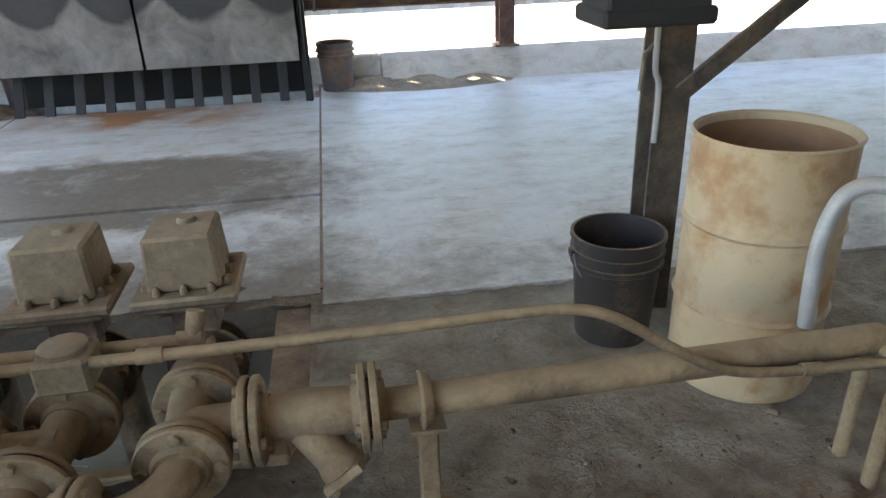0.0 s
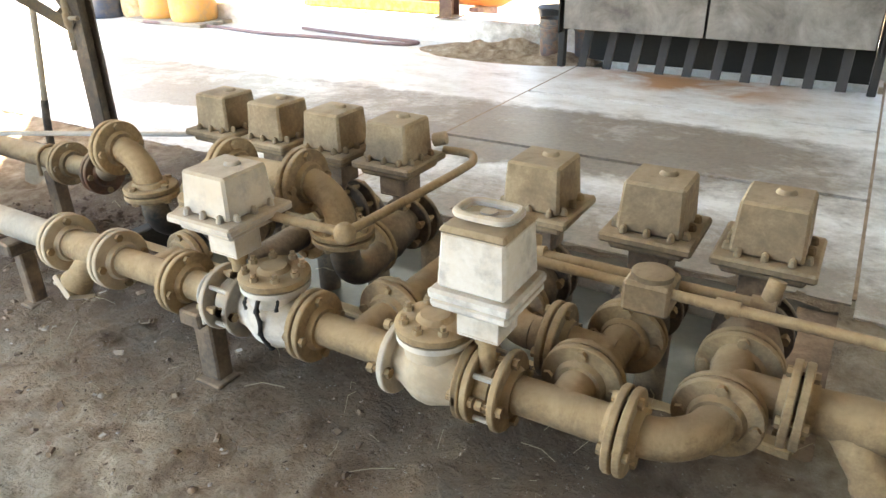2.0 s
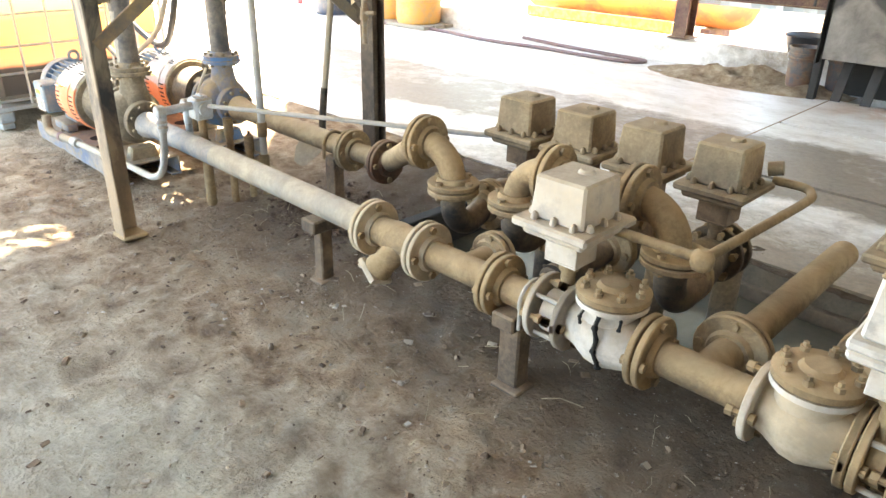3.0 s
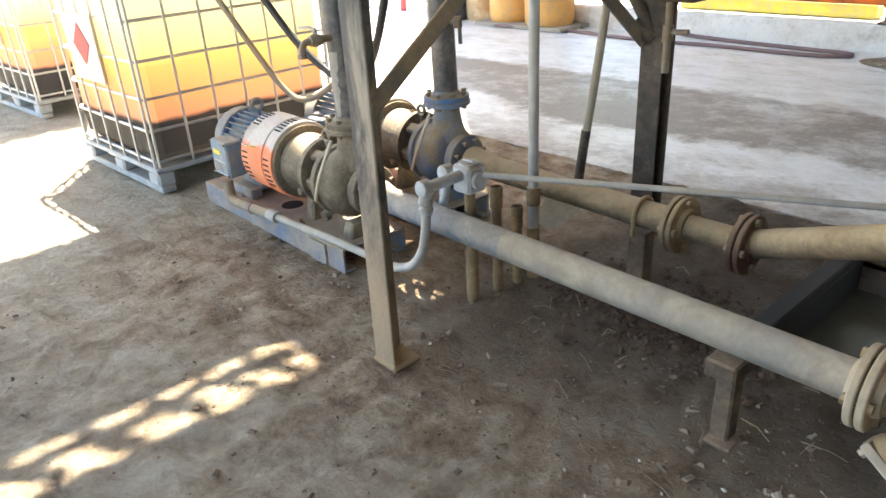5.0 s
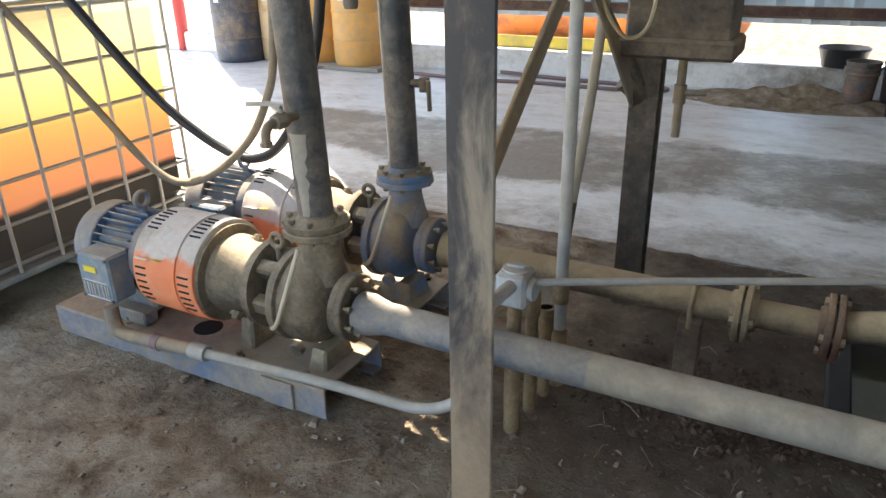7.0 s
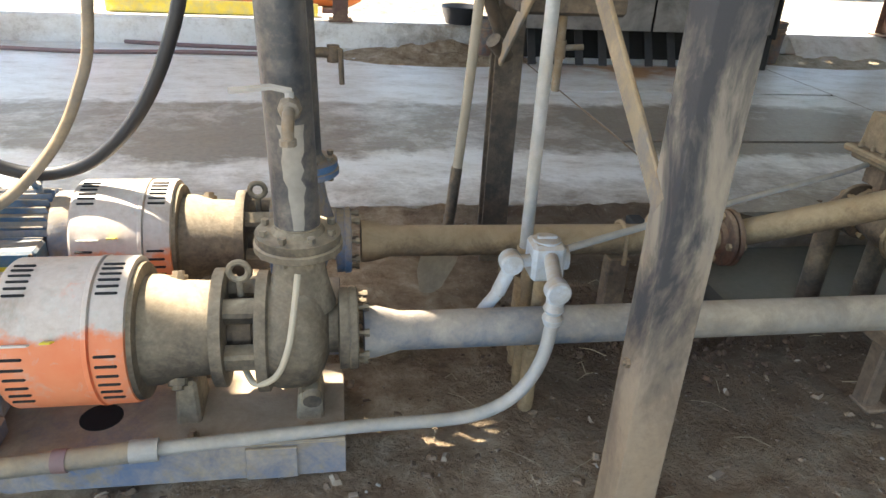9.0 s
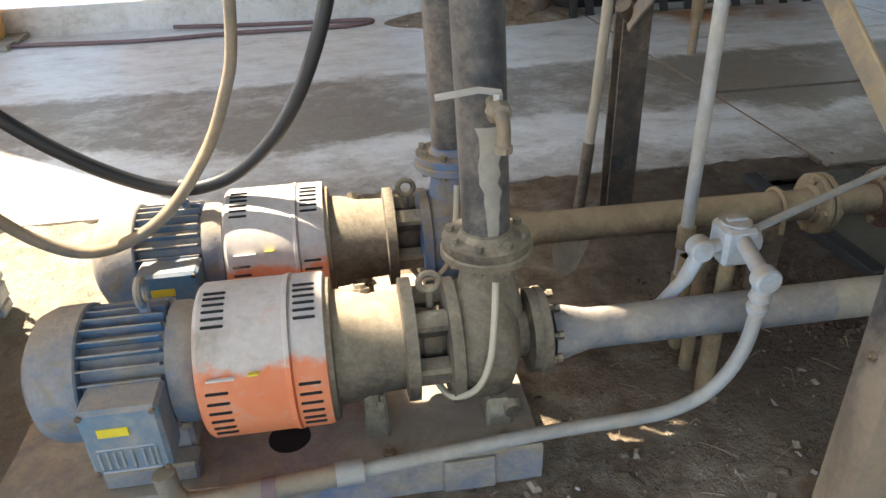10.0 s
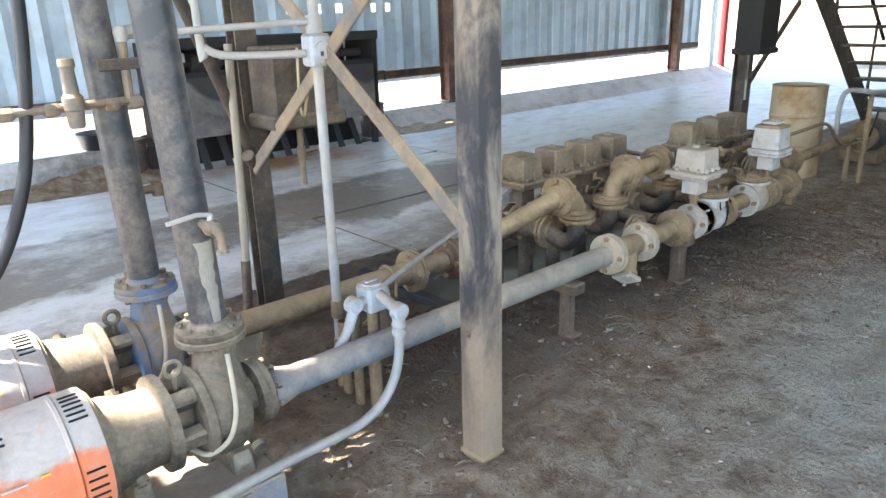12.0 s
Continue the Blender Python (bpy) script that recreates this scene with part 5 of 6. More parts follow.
    for sy in (-1, 1):
        part("channel", Shape().box(((sx0 + sx1) / 2, y + sy * (w - 0.005), 0.05), (sx1 - sx0, 0.010, 0.10), 0.002).box(((sx0 + sx1) / 2, y + sy * (w - 0.03), 0.006), (sx1 - sx0, 0.05, 0.012), 0.002), M_SKID, s)
    part("deck", Shape().box(((sx0 + sx1) / 2, y, 0.1), (sx1 - sx0, 2 * w - 0.004, 0.010), 0.003), M_SKID, s)
    part("splice_plate", Shape().box((-4.36, y - w - 0.006, 0.05), (0.12, 0.010, 0.092), 0.002), M_SKID, s)
    # black disc laid on the deck, painting the dark of an open hole
    part("drain_hole", Shape().lathe((-4.77, y - 0.03, 0.103), Z, ((0, 0.05), (0.004, 0.05)), 20), M_SLOT, s)
    for x_ in (-5.05, -4.54, -4.27):
        for sy in (-1, 1):
            part("anchor_bolt", Shape().lathe((x_, y + sy * 0.125, 0.1), Z, ((0, 0.016), (0.014, 0.016), (0.014, 0.009), (0.03, 0.009)), 6), M_DARK, s)
    # riser
    r = thing("discharge_pipe", "tall steel discharge pipe rising from the pump" + (", blue paint rubbed bare" if not dy else ", dark and scuffed"), "pipe", "discharge pipes", (-4.285, y + 0.012, 0.59))
    lean = 0.035 if not dy else 0.028
    part("pipe", Shape().rod((-4.285, y + 0.012, 0.585), (-4.285 - lean * 3.6, y + 0.012, 4.2), 0.052, 28), M_RISER, r)
    yy = y + 0.012
    if not dy:
        stain = Shape()
        for i in range(13):
            zz_ = 0.60 + 0.24 * i / 12
            w_ = 0.16 + 0.40 * i / 12
            lo_ = -math.pi / 2 - w_ * (0.75 + 0.5 * noise.noise(Vector((i * 0.9, 0.3, 0))))
            hi_ = -math.pi / 2 + 0.15 + w_ * (0.9 + 0.6 * noise.noise(Vector((i * 0.9, 7.3, 0))))
            for j_ in range(7):
                an = lo_ + (hi_ - lo_) * j_ / 6
                stain.v.append((-4.285 - 0.035 * (zz_ - 0.585) + 0.0526 * math.cos(an), yy + 0.0526 * math.sin(an), zz_))
        stain.f += [(i * 7 + j_, i * 7 + j_ + 1, i * 7 + j_ + 8, i * 7 + j_ + 7) for i in range(12) for j_ in range(6)]
        part("chalk_stain", stain, M_CHALK, r, "pale chalky run-off below the tap")
        tp = part("tap", Shape().rod((-4.285, yy - 0.04, 0.892), (-4.285, yy - 0.10, 0.892), 0.013, 12).lathe((-4.285, yy - 0.085, 0.892), -Y, ((0, 0.014), (0.004, 0.020), (0.012, 0.020), (0.018, 0.024), (0.034, 0.024), (0.040, 0.020), (0.050, 0.020), (0.054, 0.013)), 8).tube([(-4.285, yy - 0.13, 0.892), (-4.286, yy - 0.155, 0.888), (-4.287, yy - 0.168, 0.874), (-4.288, yy - 0.172, 0.845)], 0.0125, 12, 5).lathe((-4.288, yy - 0.172, 0.85), -Z, ((0, 0.013), (0.002, 0.017), (0.014, 0.017), (0.016, 0.012)), 8), M_BRASS, r, "corroded brass ball valve")
        part("tap_lever", Shape().rod((-4.285, yy - 0.11, 0.91), (-4.285, yy - 0.11, 0.925), 0.009, 8).tube([(-4.28, yy - 0.11, 0.926), (-4.32, yy - 0.11, 0.934), (-4.40, yy - 0.105, 0.924)], 0.007, 6), M_CONDUIT, tp)
    else:
        part("tap", Shape().rod((-4.25, yy, 0.885), (-4.19, yy, 0.885), 0.014, 12).rod((-4.195, yy, 0.905), (-4.195, yy, 0.86), 0.018, 12), M_DARK, r)
        part("tap_lever", Shape().tube([(-4.195, yy, 0.90), (-4.175, yy - 0.01, 0.895), (-4.172, yy - 0.01, 0.80)], 0.008, 6), M_DARK, r)


def shift(self, c):
    self.v = [tuple(Vector(p) + c) for p in self.v]
    return self


Shape.shift = shift
pump_set(0.0, M_PUMP, "dust-caked centrifugal pump with orange guard and blue motor", "steel channel skid with flaking blue paint, on the dirt")
pump_set(0.505, M_PUMP_BLUE, "blue centrifugal pump with orange guard and blue motor", "steel channel skid of the rear pump")

fc = thing("motor_conduit", "grey flexible conduit running along the skid to the junction box", "conduit", at=(-4.3, 1.31, 0.12))
part("flex_hose", Shape().tube([(-5.0, 1.24, 0.225), (-4.99, 1.235, 0.16), (-4.95, 1.235, 0.135), (-4.80, 1.24, 0.14), (-4.65, 1.25, 0.145)], 0.024, 14, 6), M_HOSE_GREY, fc)
part("tape", Shape().rod((-4.815, 1.24, 0.14), (-4.785, 1.24, 0.14), 0.0265, 14), M_PINK, fc, "faded red tape")
part("coupling", Shape().rod((-4.66, 1.25, 0.145), (-4.60, 1.255, 0.143), 0.026, 14), M_CONDUIT, fc)
part("rigid_conduit", Shape().tube([(-4.62, 1.255, 0.143), (-4.19, 1.31, 0.127), (-3.95, 1.325, 0.121), (-3.86, 1.328, 0.13), (-3.785, 1.33, 0.165), (-3.735, 1.33, 0.225), (-3.707, 1.33, 0.30), (-3.697, 1.332, 0.38), (-3.694, 1.335, 0.45)], 0.0165, 14, 5), M_CONDUIT, fc)
part("union", Shape().lathe((-3.696, 1.333, 0.385), Z, ((0, 0.021), (0.018, 0.026), (0.03, 0.019), (0.042, 0.026), (0.06, 0.019)), 14), M_JBOX, fc)
part("pull_elbow", Shape().lathe((-3.694, 1.335, 0.44), Z, ((0, 0.022), (0.05, 0.024), (0.055, 0.02)), 16).rod((-3.694, 1.335, 0.475), (-3.67, 1.47, 0.487), 0.019, 14).lathe((-3.694, 1.345, 0.475), -Y, ((0, 0.03), (0.03, 0.03), (0.034, 0.026)), 18), M_JBOX, fc)

cb = thing("conduit_box", "pale blue-grey cast junction box on a stake", "junction box", at=(-3.673, 1.515, 0.42))
part("body", Shape().box((-3.672, 1.512, 0.47), (0.085, 0.085, 0.10), 0.010), M_JBOX, cb)
part("lid", Shape().lathe((-3.672, 1.512, 0.518), Z, ((0, 0.036), (0.006, 0.036), (0.008, 0.030)), 20).box((-3.672, 1.512, 0.528), (0.05, 0.012, 0.01), 0.002), M_JBOX, cb)
part("round_hub", Shape().rod((-3.615, 1.512, 0.47), (-3.64, 1.512, 0.47), 0.032, 18), M_JBOX, cb)
part("side_elbow", Shape().rod((-3.715, 1.50, 0.47), (-3.765, 1.49, 0.47), 0.017, 12).lathe((-3.765, 1.51, 0.47), -Y, ((0, 0.030), (0.035, 0.030), (0.039, 0.026)), 18).rod((-3.765, 1.49, 0.46), (-3.79, 1.50, 0.38), 0.019, 12).rod((-3.79, 1.50, 0.38), (-3.845, 1.53, 0.27), 0.017, 12), M_JBOX, cb)
part("stake", Shape().rod((-3.676, 1.515, -0.02), (-3.674, 1.513, 0.42), 0.019, 14).rod((-3.676, 1.515, 0.0), (-3.676, 1.515, 0.20), 0.023, 14), M_PIPE, cb)
for x_, y_, h_ in ((-3.668, 1.637, 0.40), (-3.658, 1.733, 0.30)):
    st = thing("stub_pipe", "dust-covered conduit stub standing out of the dirt", "conduit", "conduit stubs", (x_, y_, 0))
    part("pipe", Shape().rod((x_, y_, -0.02), (x_, y_, h_), 0.018, 14), M_PIPE, st)
    part("coupling", Shape().rod((x_, y_, h_ - 0.08), (x_, y_, h_), 0.023, 14), M_PIPE, st)
vc = thing("upright_conduit", "grey-white conduit rising to a junction box", "conduit", at=(-3.637, 1.80, 0))
part("pipe", Shape().rod((-3.637, 1.80, -0.02), (-3.637, 1.80, 1.26), 0.0185, 16), M_CONDUIT, vc)
part("sleeve", Shape().rod((-3.637, 1.80, -0.02), (-3.637, 1.80, 0.20), 0.024, 16).rod((-3.637, 1.80, 0.29), (-3.637, 1.80, 0.36), 0.025, 16), M_PIPE, vc)
part("top_box", Shape().box((-3.637, 1.80, 1.305), (0.085, 0.07, 0.11), 0.010).rod((-3.637, 1.765, 1.305), (-3.637, 1.75, 1.305), 0.03, 18), M_JBOX, vc, "grey cast junction box")
part("upper_pipe", Shape().rod((-3.637, 1.80, 1.36), (-3.637, 1.80, 2.6), 0.0185, 14).rod((-3.637, 1.80, 1.36), (-3.637, 1.80, 1.42), 0.03, 14), M_CONDUIT, vc)
part("side_loop", Shape().tube([(-3.68, 1.80, 1.295), (-3.80, 1.85, 1.295), (-3.92, 1.92, 1.30), (-3.97, 1.95, 1.325), (-3.985, 1.96, 1.38), (-3.985, 1.96, 2.4)], 0.014, 12, 5), M_CONDUIT, vc)
part("side_pipe", Shape().rod((-3.66, 1.80, 1.40), (-4.25, 1.97, 1.375), 0.012, 10), M_CONDUIT, vc)
solo("long_conduit", Shape().tube([(-3.63, 1.52, 0.485), (-3.3, 1.67, 0.492), (-2.9, 1.84, 0.502), (-2.45, 2.03, 0.512), (-2.33, 2.09, 0.515)], 0.010, 12), M_CONDUIT, "thin dusty conduit from junction box to the actuators", "conduit")

# air line with filter on the rear riser
al = thing("air_line", "brass and steel air line with a small filter on the riser", "air line", at=(-4.35, 1.92, 1.18))
part("pipe", Shape().rod((-5.6, 1.90, 1.165), (-4.26, 1.915, 1.185), 0.013, 10).rod((-4.255, 1.915, 1.185), (-4.25, 1.915, 1.36), 0.014, 10), M_BRASS, al)
for x_ in (-4.62, -4.50, -4.33, -4.26):
    part("fitting", Shape().lathe((x_, 1.91, 1.178), X, ((0, 0.017), (0.006, 0.021), (0.034, 0.021), (0.04, 0.017)), 6), M_BRASS, al)
part("filter_bowl", Shape().lathe((-4.42, 1.905, 1.12), Z, ((0, 0.02), (0.01, 0.024), (0.05, 0.026), (0.055, 0.030), (0.09, 0.030), (0.10, 0.022), (0.17, 0.018), (0.18, 0.024), (0.20, 0.022)), 18), M_STEEL, al, "small metal filter bowl")
part("bracket", Shape().box((-4.26, 1.905, 1.295), (0.15, 0.012, 0.035), 0.003), M_POST, al)
part("elbow", Shape().lathe((-4.25, 1.915, 1.36), Z, ((0, 0.018), (0.03, 0.022), (0.045, 0.016)), 14).rod((-4.25, 1.915, 1.39), (-4.16, 1.92, 1.40), 0.014, 10), M_CONDUIT, al)

# hoses hanging before the tote
solo("hanging_hose", Shape().tube([(-5.75, 1.75, 1.30), (-5.55, 1.78, 1.06), (-5.30, 1.86, 0.74), (-5.08, 1.94, 0.56), (-4.90, 1.95, 0.56), (-4.74, 1.93, 0.69), (-4.62, 1.92, 0.90), (-4.55, 1.92, 1.15), (-4.50, 1.92, 1.6), (-4.48, 1.93, 2.4)], 0.019, 12, 8), M_RUBBER, "black rubber hose hanging in a loop", "hose", "hanging hoses")
solo("hanging_hose", Shape().tube([(-5.85, 1.56, 1.24), (-5.64, 1.62, 0.99), (-5.47, 1.69, 0.74), (-5.34, 1.76, 0.53), (-5.22, 1.80, 0.455), (-5.07, 1.84, 0.50), (-4.95, 1.92, 0.62), (-4.87, 1.955, 0.77), (-4.82, 1.97, 0.95), (-4.79, 1.975, 1.4), (-4.77, 1.98, 2.4)], 0.0155, 12, 8), M_HOSE_GREY, "grey ribbed hose hanging in a loop", "hose", "hanging hoses")

# ---- steel frame between the pumps and the manifold ----
cl = thing("column", "upright steel angle column with rubbed paint and caked dust", "column", at=(-3.585, 1.075, 0))
cx, cy, leg, th = -3.617, 1.020, 0.096, 0.009
prof_l = [(0.004, 0.0), (leg - 0.003, 0.0), (leg, 0.003), (leg, th - 0.003), (leg - 0.003, th), (th + 0.006, th), (th + 0.002, th + 0.002), (th, th + 0.006), (th, leg - 0.003), (th - 0.003, leg), (0.003, leg), (0.0, leg - 0.003), (0.0, 0.004), (0.001, 0.001)]
ang = Shape()
zz_ = (-0.03, 0.4, 0.8, 1.2, 1.8, 4.27)
for z_ in zz_:
    ang.v += [(cx + a_, cy + b_, z_) for a_, b_ in prof_l]
m_ = len(prof_l)
for k_ in range(len(zz_) - 1):
    ang.f += [(k_ * m_ + i, k_ * m_ + (i + 1) % m_, (k_ + 1) * m_ + (i + 1) % m_, (k_ + 1) * m_ + i) for i in range(m_)]
ang.f += [tuple(range(m_))[::-1], tuple((len(zz_) - 1) * m_ + i for i in range(m_))]
part("shaft", ang, M_COLUMN, cl, "steel angle with rubbed paint")
part("weld_foot", Shape().box((cx + 0.048, cy + 0.048, 0.004), (0.112, 0.112, 0.022), 0.008), M_PIPE, cl)
part("bolt", Shape().lathe((cx - 0.001, cy + 0.055, 0.45), -X, ((0, 0.011), (0.008, 0.011), (0.008, 0.006), (0.014, 0.006)), 6), M_DARK, cl)


def bar(a, b, w, d, normal=(1, 0, 0)):
    """Flat bar from a to b."""
    a, b = Vector(a), Vector(b)
    z_ = (b - a).normalized()
    x_ = Vector(normal)
    y_ = z_.cross(x_).normalized()
    x_ = y_.cross(z_)
    m = Matrix((x_, y_, z_)).transposed().to_4x4()
    return Shape().box((a + b) / 2, (d, w, (b - a).length), 0.003, m=m)


bc = thing("cross_brace", "dusty flat steel cross brace bolted to the columns", "brace", at=(-3.62, 1.75, 1.3))
part("bar", bar((-3.612, 1.08, 0.79), (-3.63, 2.42, 1.78), 0.055, 0.012), M_STEEL, bc)
part("bar", bar((-3.615, 2.42, 0.79), (-3.615, 1.10, 1.80), 0.055, 0.012), M_STEEL, bc)
part("bolt", Shape().lathe((-3.64, 1.76, 1.295), -X, ((0, 0.014), (0.012, 0.014)), 6), M_DARK, bc)
fp = thing("rear_post", "dark steel h-section post with dusty flanges", "post", at=(-3.63, 2.47, 0))
for y_ in (2.428, 2.502):
    part("flange_plate", Shape().box((-3.58, y_, 2.1), (0.100, 0.009, 4.3), 0.002), M_POST, fp)
part("web_plate", Shape().box((-3.58, 2.465, 2.1), (0.009, 0.066, 4.3), 0.002), M_POST, fp)
part("pipe_brace", Shape().rod((-3.59, 2.43, 0.80), (-3.65, 2.39, 0.86), 0.028, 12).rod((-3.59, 2.44, 0.82), (-3.98, 2.20, 1.62), 0.024, 14), M_POST, fp)
eb = thing("electrical_cabinet", "dark dusty steel electrical cabinet on the post", "cabinet", at=(-3.46, 2.28, 1.0))
part("body", Shape().box((-3.45, 2.29, 1.165), (0.31, 0.20, 0.28), 0.008), M_POST, eb)
part("bottom_lip", Shape().box((-3.45, 2.285, 1.005), (0.35, 0.23, 0.06), 0.010), M_POST, eb)
part("yellow_wire", Shape().tube([(-3.62, 1.84, 1.28), (-3.60, 1.95, 1.13), (-3.56, 2.05, 1.05), (-3.52, 2.14, 1.09), (-3.50, 2.16, 1.3)], 0.006, 8, 6), M_STRAW, eb)
part("drop_rod", Shape().rod((-3.44, 2.30, 0.98), (-3.44, 2.30, 0.71), 0.014, 12).rod((-3.44, 2.30, 0.82), (-3.44, 2.30, 0.88), 0.02, 12).rod((-3.44, 2.30, 0.855), (-3.36, 2.30, 0.86), 0.010, 10), M_BRASS, eb, "rusty drop pipe with a small lever")
sh = thing("shovel", "long-handled shovel leaning against the post, blade in the dirt", "shovel", at=(-3.84, 2.23, 0))
part("handle", Shape().tube([(-3.77, 2.28, 0.42), (-3.735, 2.31, 0.80), (-3.70, 2.35, 1.32)], 0.017, 12, 4), M_HANDLE, sh)
part("socket", Shape().tube([(-3.795, 2.27, 0.20), (-3.785, 2.27, 0.28), (-3.77, 2.28, 0.44)], 0.020, 12, 4), M_DARK, sh)
bl = Shape()
for j in range(9):
    for i in range(7):
        u, v = i / 6 * 2 - 1, j / 8
        w = 0.085 * (1 if v > 0.35 else 0.55 + v * 1.28)
        bl.v.append((-3.86 + u * w * 0.9 + v * 0.065, 2.16 + u * w * 0.35 + v * 0.10, 0.005 + v * 0.20 + 0.018 * u * u))
for j in range(8):
    for i in range(6):
        k = j * 7 + i
        bl.f.append((k, k + 1, k + 8, k + 7))
n0 = len(bl.v)
bl.v += [(x_, y_ + 0.004, z_ - 0.003) for x_, y_, z_ in bl.v]
bl.f += [tuple(i + n0 for i in reversed(f)) for f in list(bl.f)]
part("blade", bl, M_PIPE_PALE, sh, "dusty shovel blade")

# ---- totes ----
def tote(x, y, rot, label, w=1.02, d=1.20):
    """Caged bulk tote: pallet, bottle with stained layers, tubular cage."""
    t = thing("ibc_tote", label, "tote", "totes", (0, 0, 0))
    pal = Shape()
    pal.box((w / 2, d / 2, 0.125), (w, d, 0.03), 0.006)
    for py in (0.05, d / 2, d - 0.05):
        pal.box((w / 2, py, 0.02), (w, 0.08, 0.04), 0.006)
        for px in (0.06, w / 2, w - 0.06):
            pal.box((px, py, 0.075), (0.12, 0.10, 0.075), 0.012)
    part("pallet", pal, M_PALLET, t, "grey steel pallet")
    part("bottle", Shape().box((w / 2, d / 2, 0.63), (w - 0.06, d - 0.06, 0.96), 0.05), M_TANK, t, "cloudy plastic bottle with yellow and orange residue")
    part("fill_cap", Shape().lathe((w / 2, d / 2, 1.11), Z, ((0, 0.085), (0.03, 0.085), (0.035, 0.07)), 24), M_RUBBER, t)
    r = 0.009
    for z_ in (0.17, 0.335, 0.50, 0.69, 0.885, 1.105):
        loop = [(0.02, 0.02), (w - 0.02, 0.02), (w - 0.02, d - 0.02), (0.02, d - 0.02), (0.02, 0.02)]
        part("cage_rail", Shape().tube([(px, py, z_) for px, py in loop], r if z_ < 1 else 0.012, 8), M_CAGE, t)
    for i in range(7):
        q = 0.03 + (d - 0.06) * i / 6
        for px in (0.012, w - 0.012):
            part("cage_bar", Shape().rod((px, q, 0.14), (px, q, 1.11), 0.008, 8), M_CAGE, t)
    for i in range(6):
        q = 0.03 + (w - 0.06) * i / 5
        for py in (0.012, d - 0.012):
            part("cage_bar", Shape().rod((q, py, 0.14), (q, py, 1.11), 0.008, 8), M_CAGE, t)
    for i in range(3):
        q = w * (i + 0.5) / 3
        part("top_rail", Shape().rod((q, 0.02, 1.12), (q, d - 0.02, 1.12), 0.010, 8), M_CAGE, t)
    part("sign_plate", Shape().box((w * 0.42, -0.004, 0.72), (0.40, 0.006, 0.36), 0.003), M_WHITE2, t, "white sign plate with a red mark")
    part("sign_mark", Shape().box((w * 0.42, -0.009, 0.74), (0.16, 0.004, 0.16), 0.002, m=Matrix.Rotation(radians(45), 4, "Y")), M_RED, t)
    t.matrix_basis = pose(x, y, 0, 0, 0, rot) @ Matrix.Translation((-w, 0, 0))
    return t


tote(-5.69, 1.16, 3, "caged plastic tote with yellow-orange residue on a steel pallet")
tote(-8.1, 1.2, 5, "second caged plastic tote standing in the sun")

# ---- right end: drum, post with cabinet, pipe stand, steps ----
drm = thing("oil_drum", "open rusty steel drum with pale flaking paint", "drum", at=(1.236, 2.099, 0))
dh, rr = 0.752, 0.213
part("shell", Shape().lathe((1.236, 2.099, 0), Z, ((0, rr * 0.97), (0.02, rr), (dh * 0.33, rr), (dh * 0.345, rr + 0.008), (dh * 0.36, rr), (dh * 0.66, rr), (dh * 0.675, rr + 0.008), (dh * 0.69, rr), (dh - 0.01, rr), (dh, rr + 0.006), (dh + 0.006, rr), (dh, rr - 0.008), (dh * 0.5, rr - 0.008), (0.05, rr - 0.008)), 48), M_RUST, drm)
part("inside", Shape().lathe((1.236, 2.099, 0.06), Z, ((0, 0.01), (0.001, rr - 0.012), (dh - 0.08, rr - 0.0105)), 48, False), M_RUST_IN, drm, "deep rust-brown inside")
ep = thing("right_post", "dark steel h-section post with a diagonal brace", "post", at=(1.13, 2.56, 0))
for y_ in (2.505, 2.615):
    part("flange_plate", Shape().box((1.13, y_, 2.1), (0.12, 0.010, 4.3), 0.002), M_POST, ep)
part("web_plate", Shape().box((1.13, 2.56, 2.1), (0.010, 0.10, 4.3), 0.002), M_POST, ep)
part("diagonal", bar((1.15, 2.50, 0.77), (2.0, 2.50, 1.42), 0.06, 0.02, (0, 1, 0)), M_POST, ep)
part("conduit", Shape().tube([(1.05, 2.48, 1.0), (1.055, 2.485, 0.86), (1.075, 2.49, 0.80), (1.075, 2.49, 0.62)], 0.010, 8, 4), M_CONDUIT, ep)
part("hook", Shape().tube([(1.045, 2.49, 0.93), (1.01, 2.47, 0.91), (1.00, 2.46, 0.80)], 0.008, 8), M_POST, ep)
ec = thing("electrical_cabinet", "black steel electrical cabinet mounted on the post", "cabinet", at=(1.1, 2.35, 1.0))
part("body", Shape().box((0.96, 2.39, 1.28), (0.30, 0.22, 0.46), 0.008), M_BLACK, ec)
part("bottom_lip", Shape().box((0.96, 2.39, 1.04), (0.33, 0.25, 0.05), 0.010), M_BLACK, ec)
ps_ = thing("pipe_rack", "two dusty conduit legs carrying a bent conduit", "rack", at=(1.29, 1.62, 0))
for y_ in (1.675, 1.565):
    part("leg", Shape().rod((1.285, y_, -0.02), (1.29, y_, 0.72 if y_ < 1.6 else 0.36), 0.019, 14), M_PIPE, ps_)
part("cross_bar", Shape().rod((1.288, 1.54, 0.345), (1.288, 1.70, 0.345), 0.016, 12), M_PIPE, ps_)
part("hoop", Shape().tube([(1.16, 1.74, 0.36), (1.155, 1.745, 0.55), (1.165, 1.74, 0.65), (1.19, 1.73, 0.71), (1.24, 1.70, 0.735), (1.30, 1.62, 0.725), (1.30, 1.56, 0.72), (1.6, 1.50, 0.70)], 0.020, 14, 6), M_CONDUIT, ps_, "white bent conduit hoop")
ss = thing("staircase", "dark steel staircase with open treads", "stairs", at=(3.5, 2.25, 0))
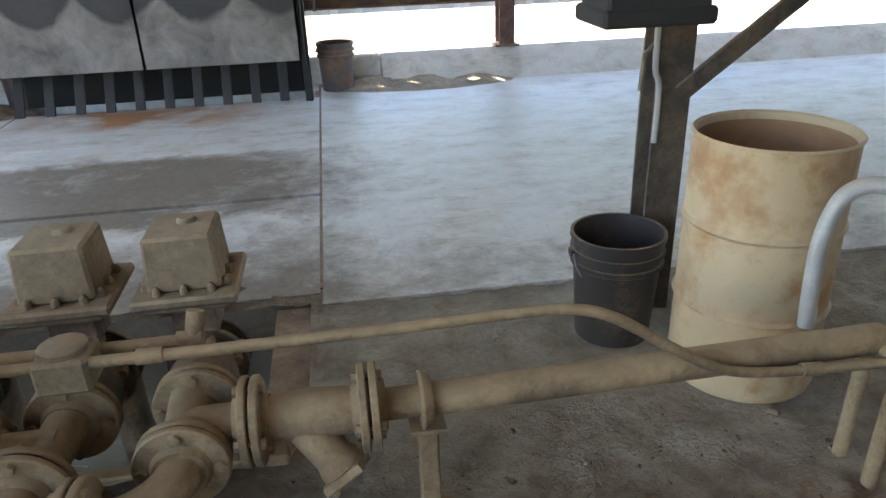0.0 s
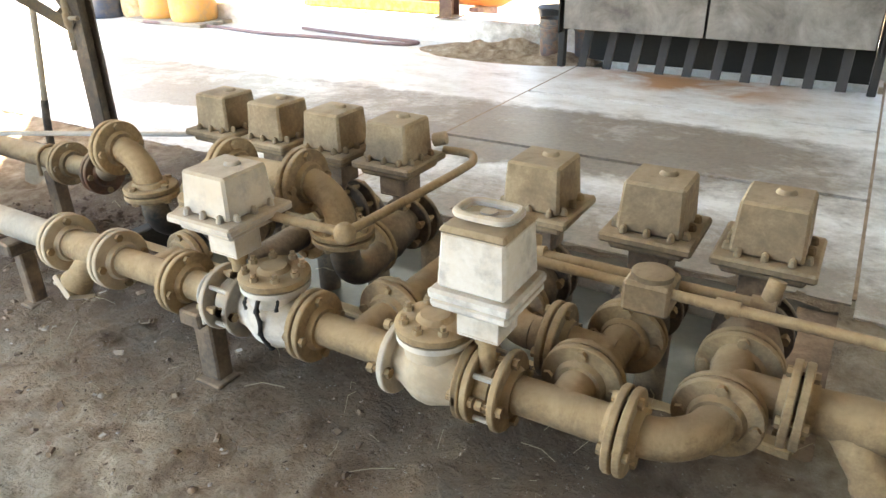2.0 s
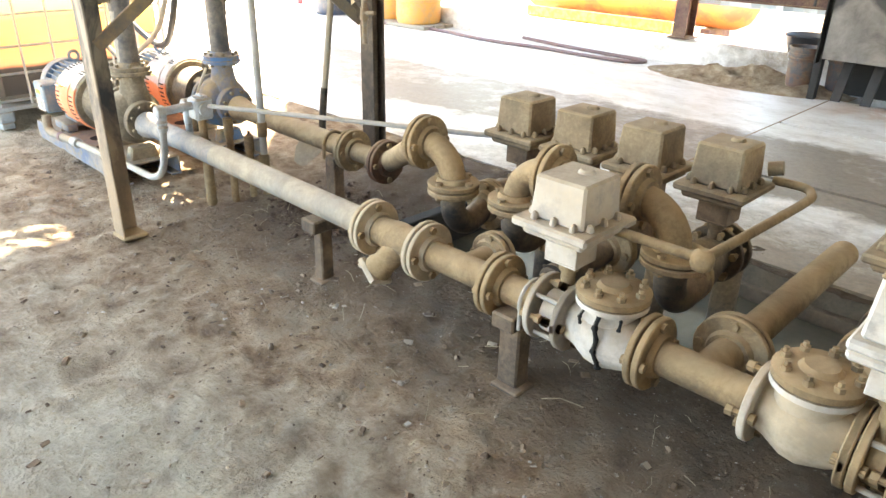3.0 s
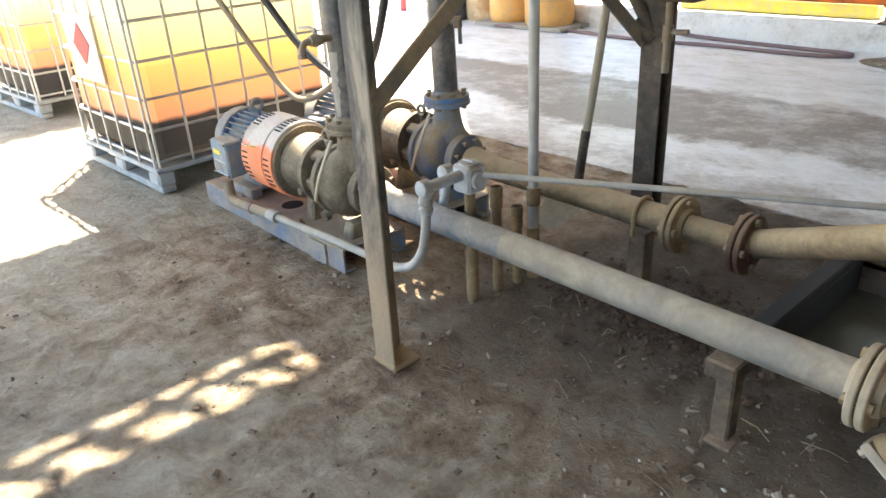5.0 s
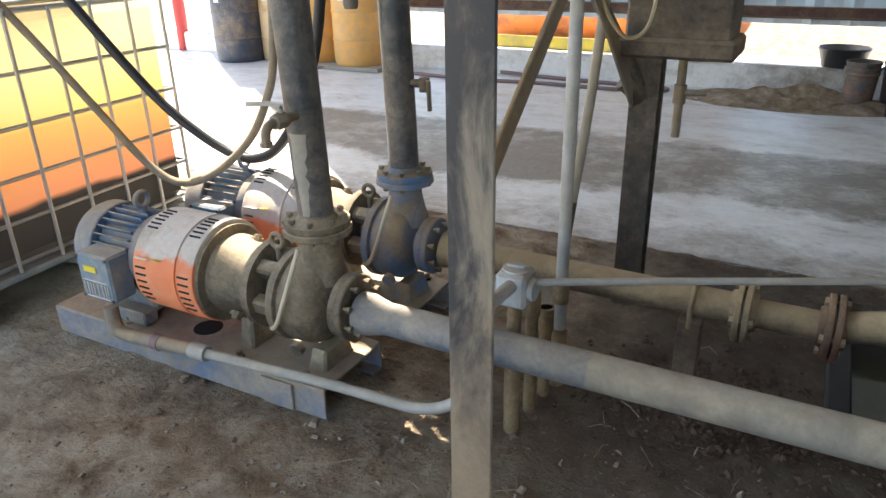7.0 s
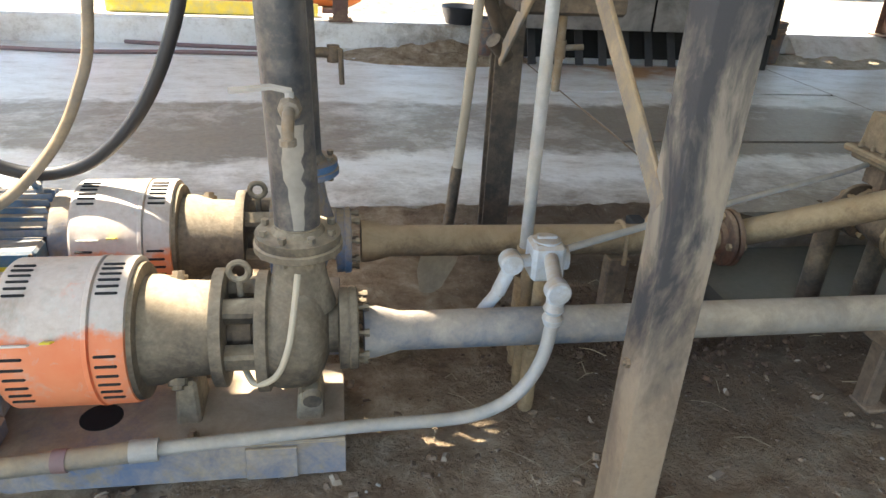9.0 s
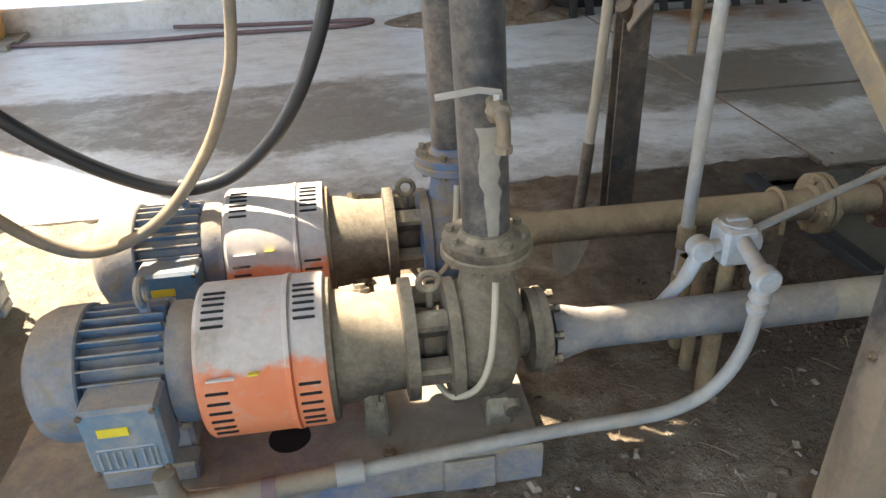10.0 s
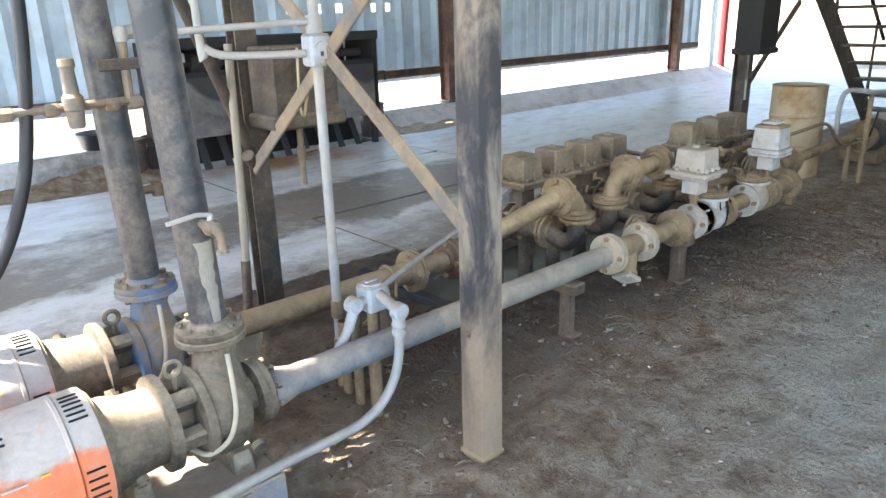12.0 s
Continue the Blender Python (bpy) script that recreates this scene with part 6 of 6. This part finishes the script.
for y_ in (1.86, 2.64):
    part("stringer", bar((4.72, y_, 0.02), (1.78, y_, 2.30), 0.24, 0.03, (0, 1, 0)), M_POST, ss)
for i in range(11):
    f_ = (i + 0.8) / 11.5
    part("tread", Shape().box((4.80 - 2.94 * f_, 2.25, 2.28 * f_), (0.24, 0.75, 0.03), 0.004), M_POST, ss)
for y_ in (1.84, 2.66):
    part("handrail", Shape().rod((4.9, y_, 0.95), (2.1, y_, 3.1), 0.022, 12), M_POST, ss)
    for x_ in (4.6, 3.3):
        part("baluster", Shape().rod((x_, y_, 2.30 - 0.776 * (x_ - 1.78)), (x_, y_, 0.95 + 0.768 * (4.9 - x_)), 0.018, 10), M_POST, ss)
gm_ = thing("gear_motor", "dusty dark green gear motor on the floor", "motor", at=(2.35, 1.9, 0))
part("body", Shape().lathe((2.15, 1.85, 0.22), X, ((0, 0.02), (0.01, 0.13), (0.10, 0.15), (0.30, 0.14), (0.40, 0.10)), 24), M_BARREL_BL, gm_)
part("end_bell", Shape().lathe((2.15, 1.85, 0.22), -X, ((0, 0.13), (0.03, 0.12), (0.06, 0.05)), 24), M_PIPE, gm_)
part("base", Shape().box((2.35, 1.85, 0.05), (0.6, 0.34, 0.10), 0.008), M_PIPE, gm_)
part("cable", Shape().tube([(2.2, 1.78, 0.40), (2.08, 1.74, 0.46), (2.02, 1.74, 0.36), (2.08, 1.78, 0.24)], 0.008, 8, 5), M_RUBBER, gm_)

# ---- litter on the dirt ----
rng = random.Random(7)
deb = Shape()
for i in range(3600):
    x_, y_ = rng.uniform(-5.0, 1.4), rng.uniform(0.1, 1.9)
    if rng.random() < 0.72:
        y_ = rng.gauss(1.2, 0.33)
    r_ = rng.uniform(0.0015, 0.005) if rng.random() < 0.86 else rng.uniform(0.006, 0.014)
    flat = rng.choice((0.3, 0.5, 0.9))
    tilt = Matrix.Rotation(rng.uniform(0, 3), 4, "Z") @ Matrix.Rotation(rng.uniform(-0.5, 0.5), 4, "X")
    deb.box((x_, y_, soil_height(x_, y_) + r_ * flat * 0.3), (r_ * rng.uniform(1.6, 3.4), r_ * rng.uniform(1.2, 2.2), r_ * flat), r_ * 0.2 * flat, rng.uniform(0.5, 0.9), tilt)
soil = Shape()
for i in range(1100):
    x_, y_ = rng.gauss(-3.10, 0.24), rng.gauss(1.88, 0.13)
    if -2.9 < x_ < -0.1 and y_ > 1.93:
        continue
    r_ = rng.uniform(0.003, 0.008) if rng.random() < 0.8 else rng.uniform(0.008, 0.014)
    soil.box((x_, y_, soil_height(x_, y_) + r_ * 0.5), (r_ * rng.uniform(1.6, 3.4), r_ * rng.uniform(1.3, 2.0), r_ * 1.4), r_ * 0.55, rng.uniform(0.4, 0.9), Matrix.Rotation(rng.uniform(0, 3), 4, "Z") @ Matrix.Rotation(rng.uniform(-0.6, 0.6), 4, "X"))
solo("crumbled_soil", soil, M_SOIL, "dark crumbled soil under the rear pipe", "soil", kind="stuff")
solo("clods", deb, M_CLOD, "small clods and grit strewn on the dirt", "clods", kind="stuff")
stw = Shape()
for i in range(120):
    x_, y_ = rng.uniform(-4.6, 1.0), rng.gauss(1.45, 0.28)
    an, ln = rng.uniform(0, 6.3), rng.uniform(0.03, 0.13)
    z_ = soil_height(x_, y_) + 0.004
    bx_, by_ = x_ + ln * math.cos(an), y_ + ln * math.sin(an)
    stw.tube([(x_, y_, z_), ((x_ + bx_) / 2 + rng.uniform(-0.01, 0.01), (y_ + by_) / 2, z_ + rng.uniform(0.002, 0.02)), (bx_, by_, soil_height(bx_, by_) + 0.004)], rng.uniform(0.0006, 0.0012), 4)
solo("straw", stw, M_STRAW, "dry straw and roots scattered under the pipes", "straw", kind="stuff")
wsh = Shape()
for i in range(45):
    x_, y_ = rng.uniform(-5.2, 0.6), rng.uniform(0.3, 1.3)
    wsh.box((x_, y_, soil_height(x_, y_) + 0.003), (rng.uniform(0.006, 0.018), rng.uniform(0.005, 0.012), 0.006), 0.002, 0.8, Matrix.Rotation(rng.uniform(0, 3), 4, "Z"))
solo("white_chips", wsh, M_WHITE2, "tiny pale chips of paint and stone", "chips", kind="stuff")
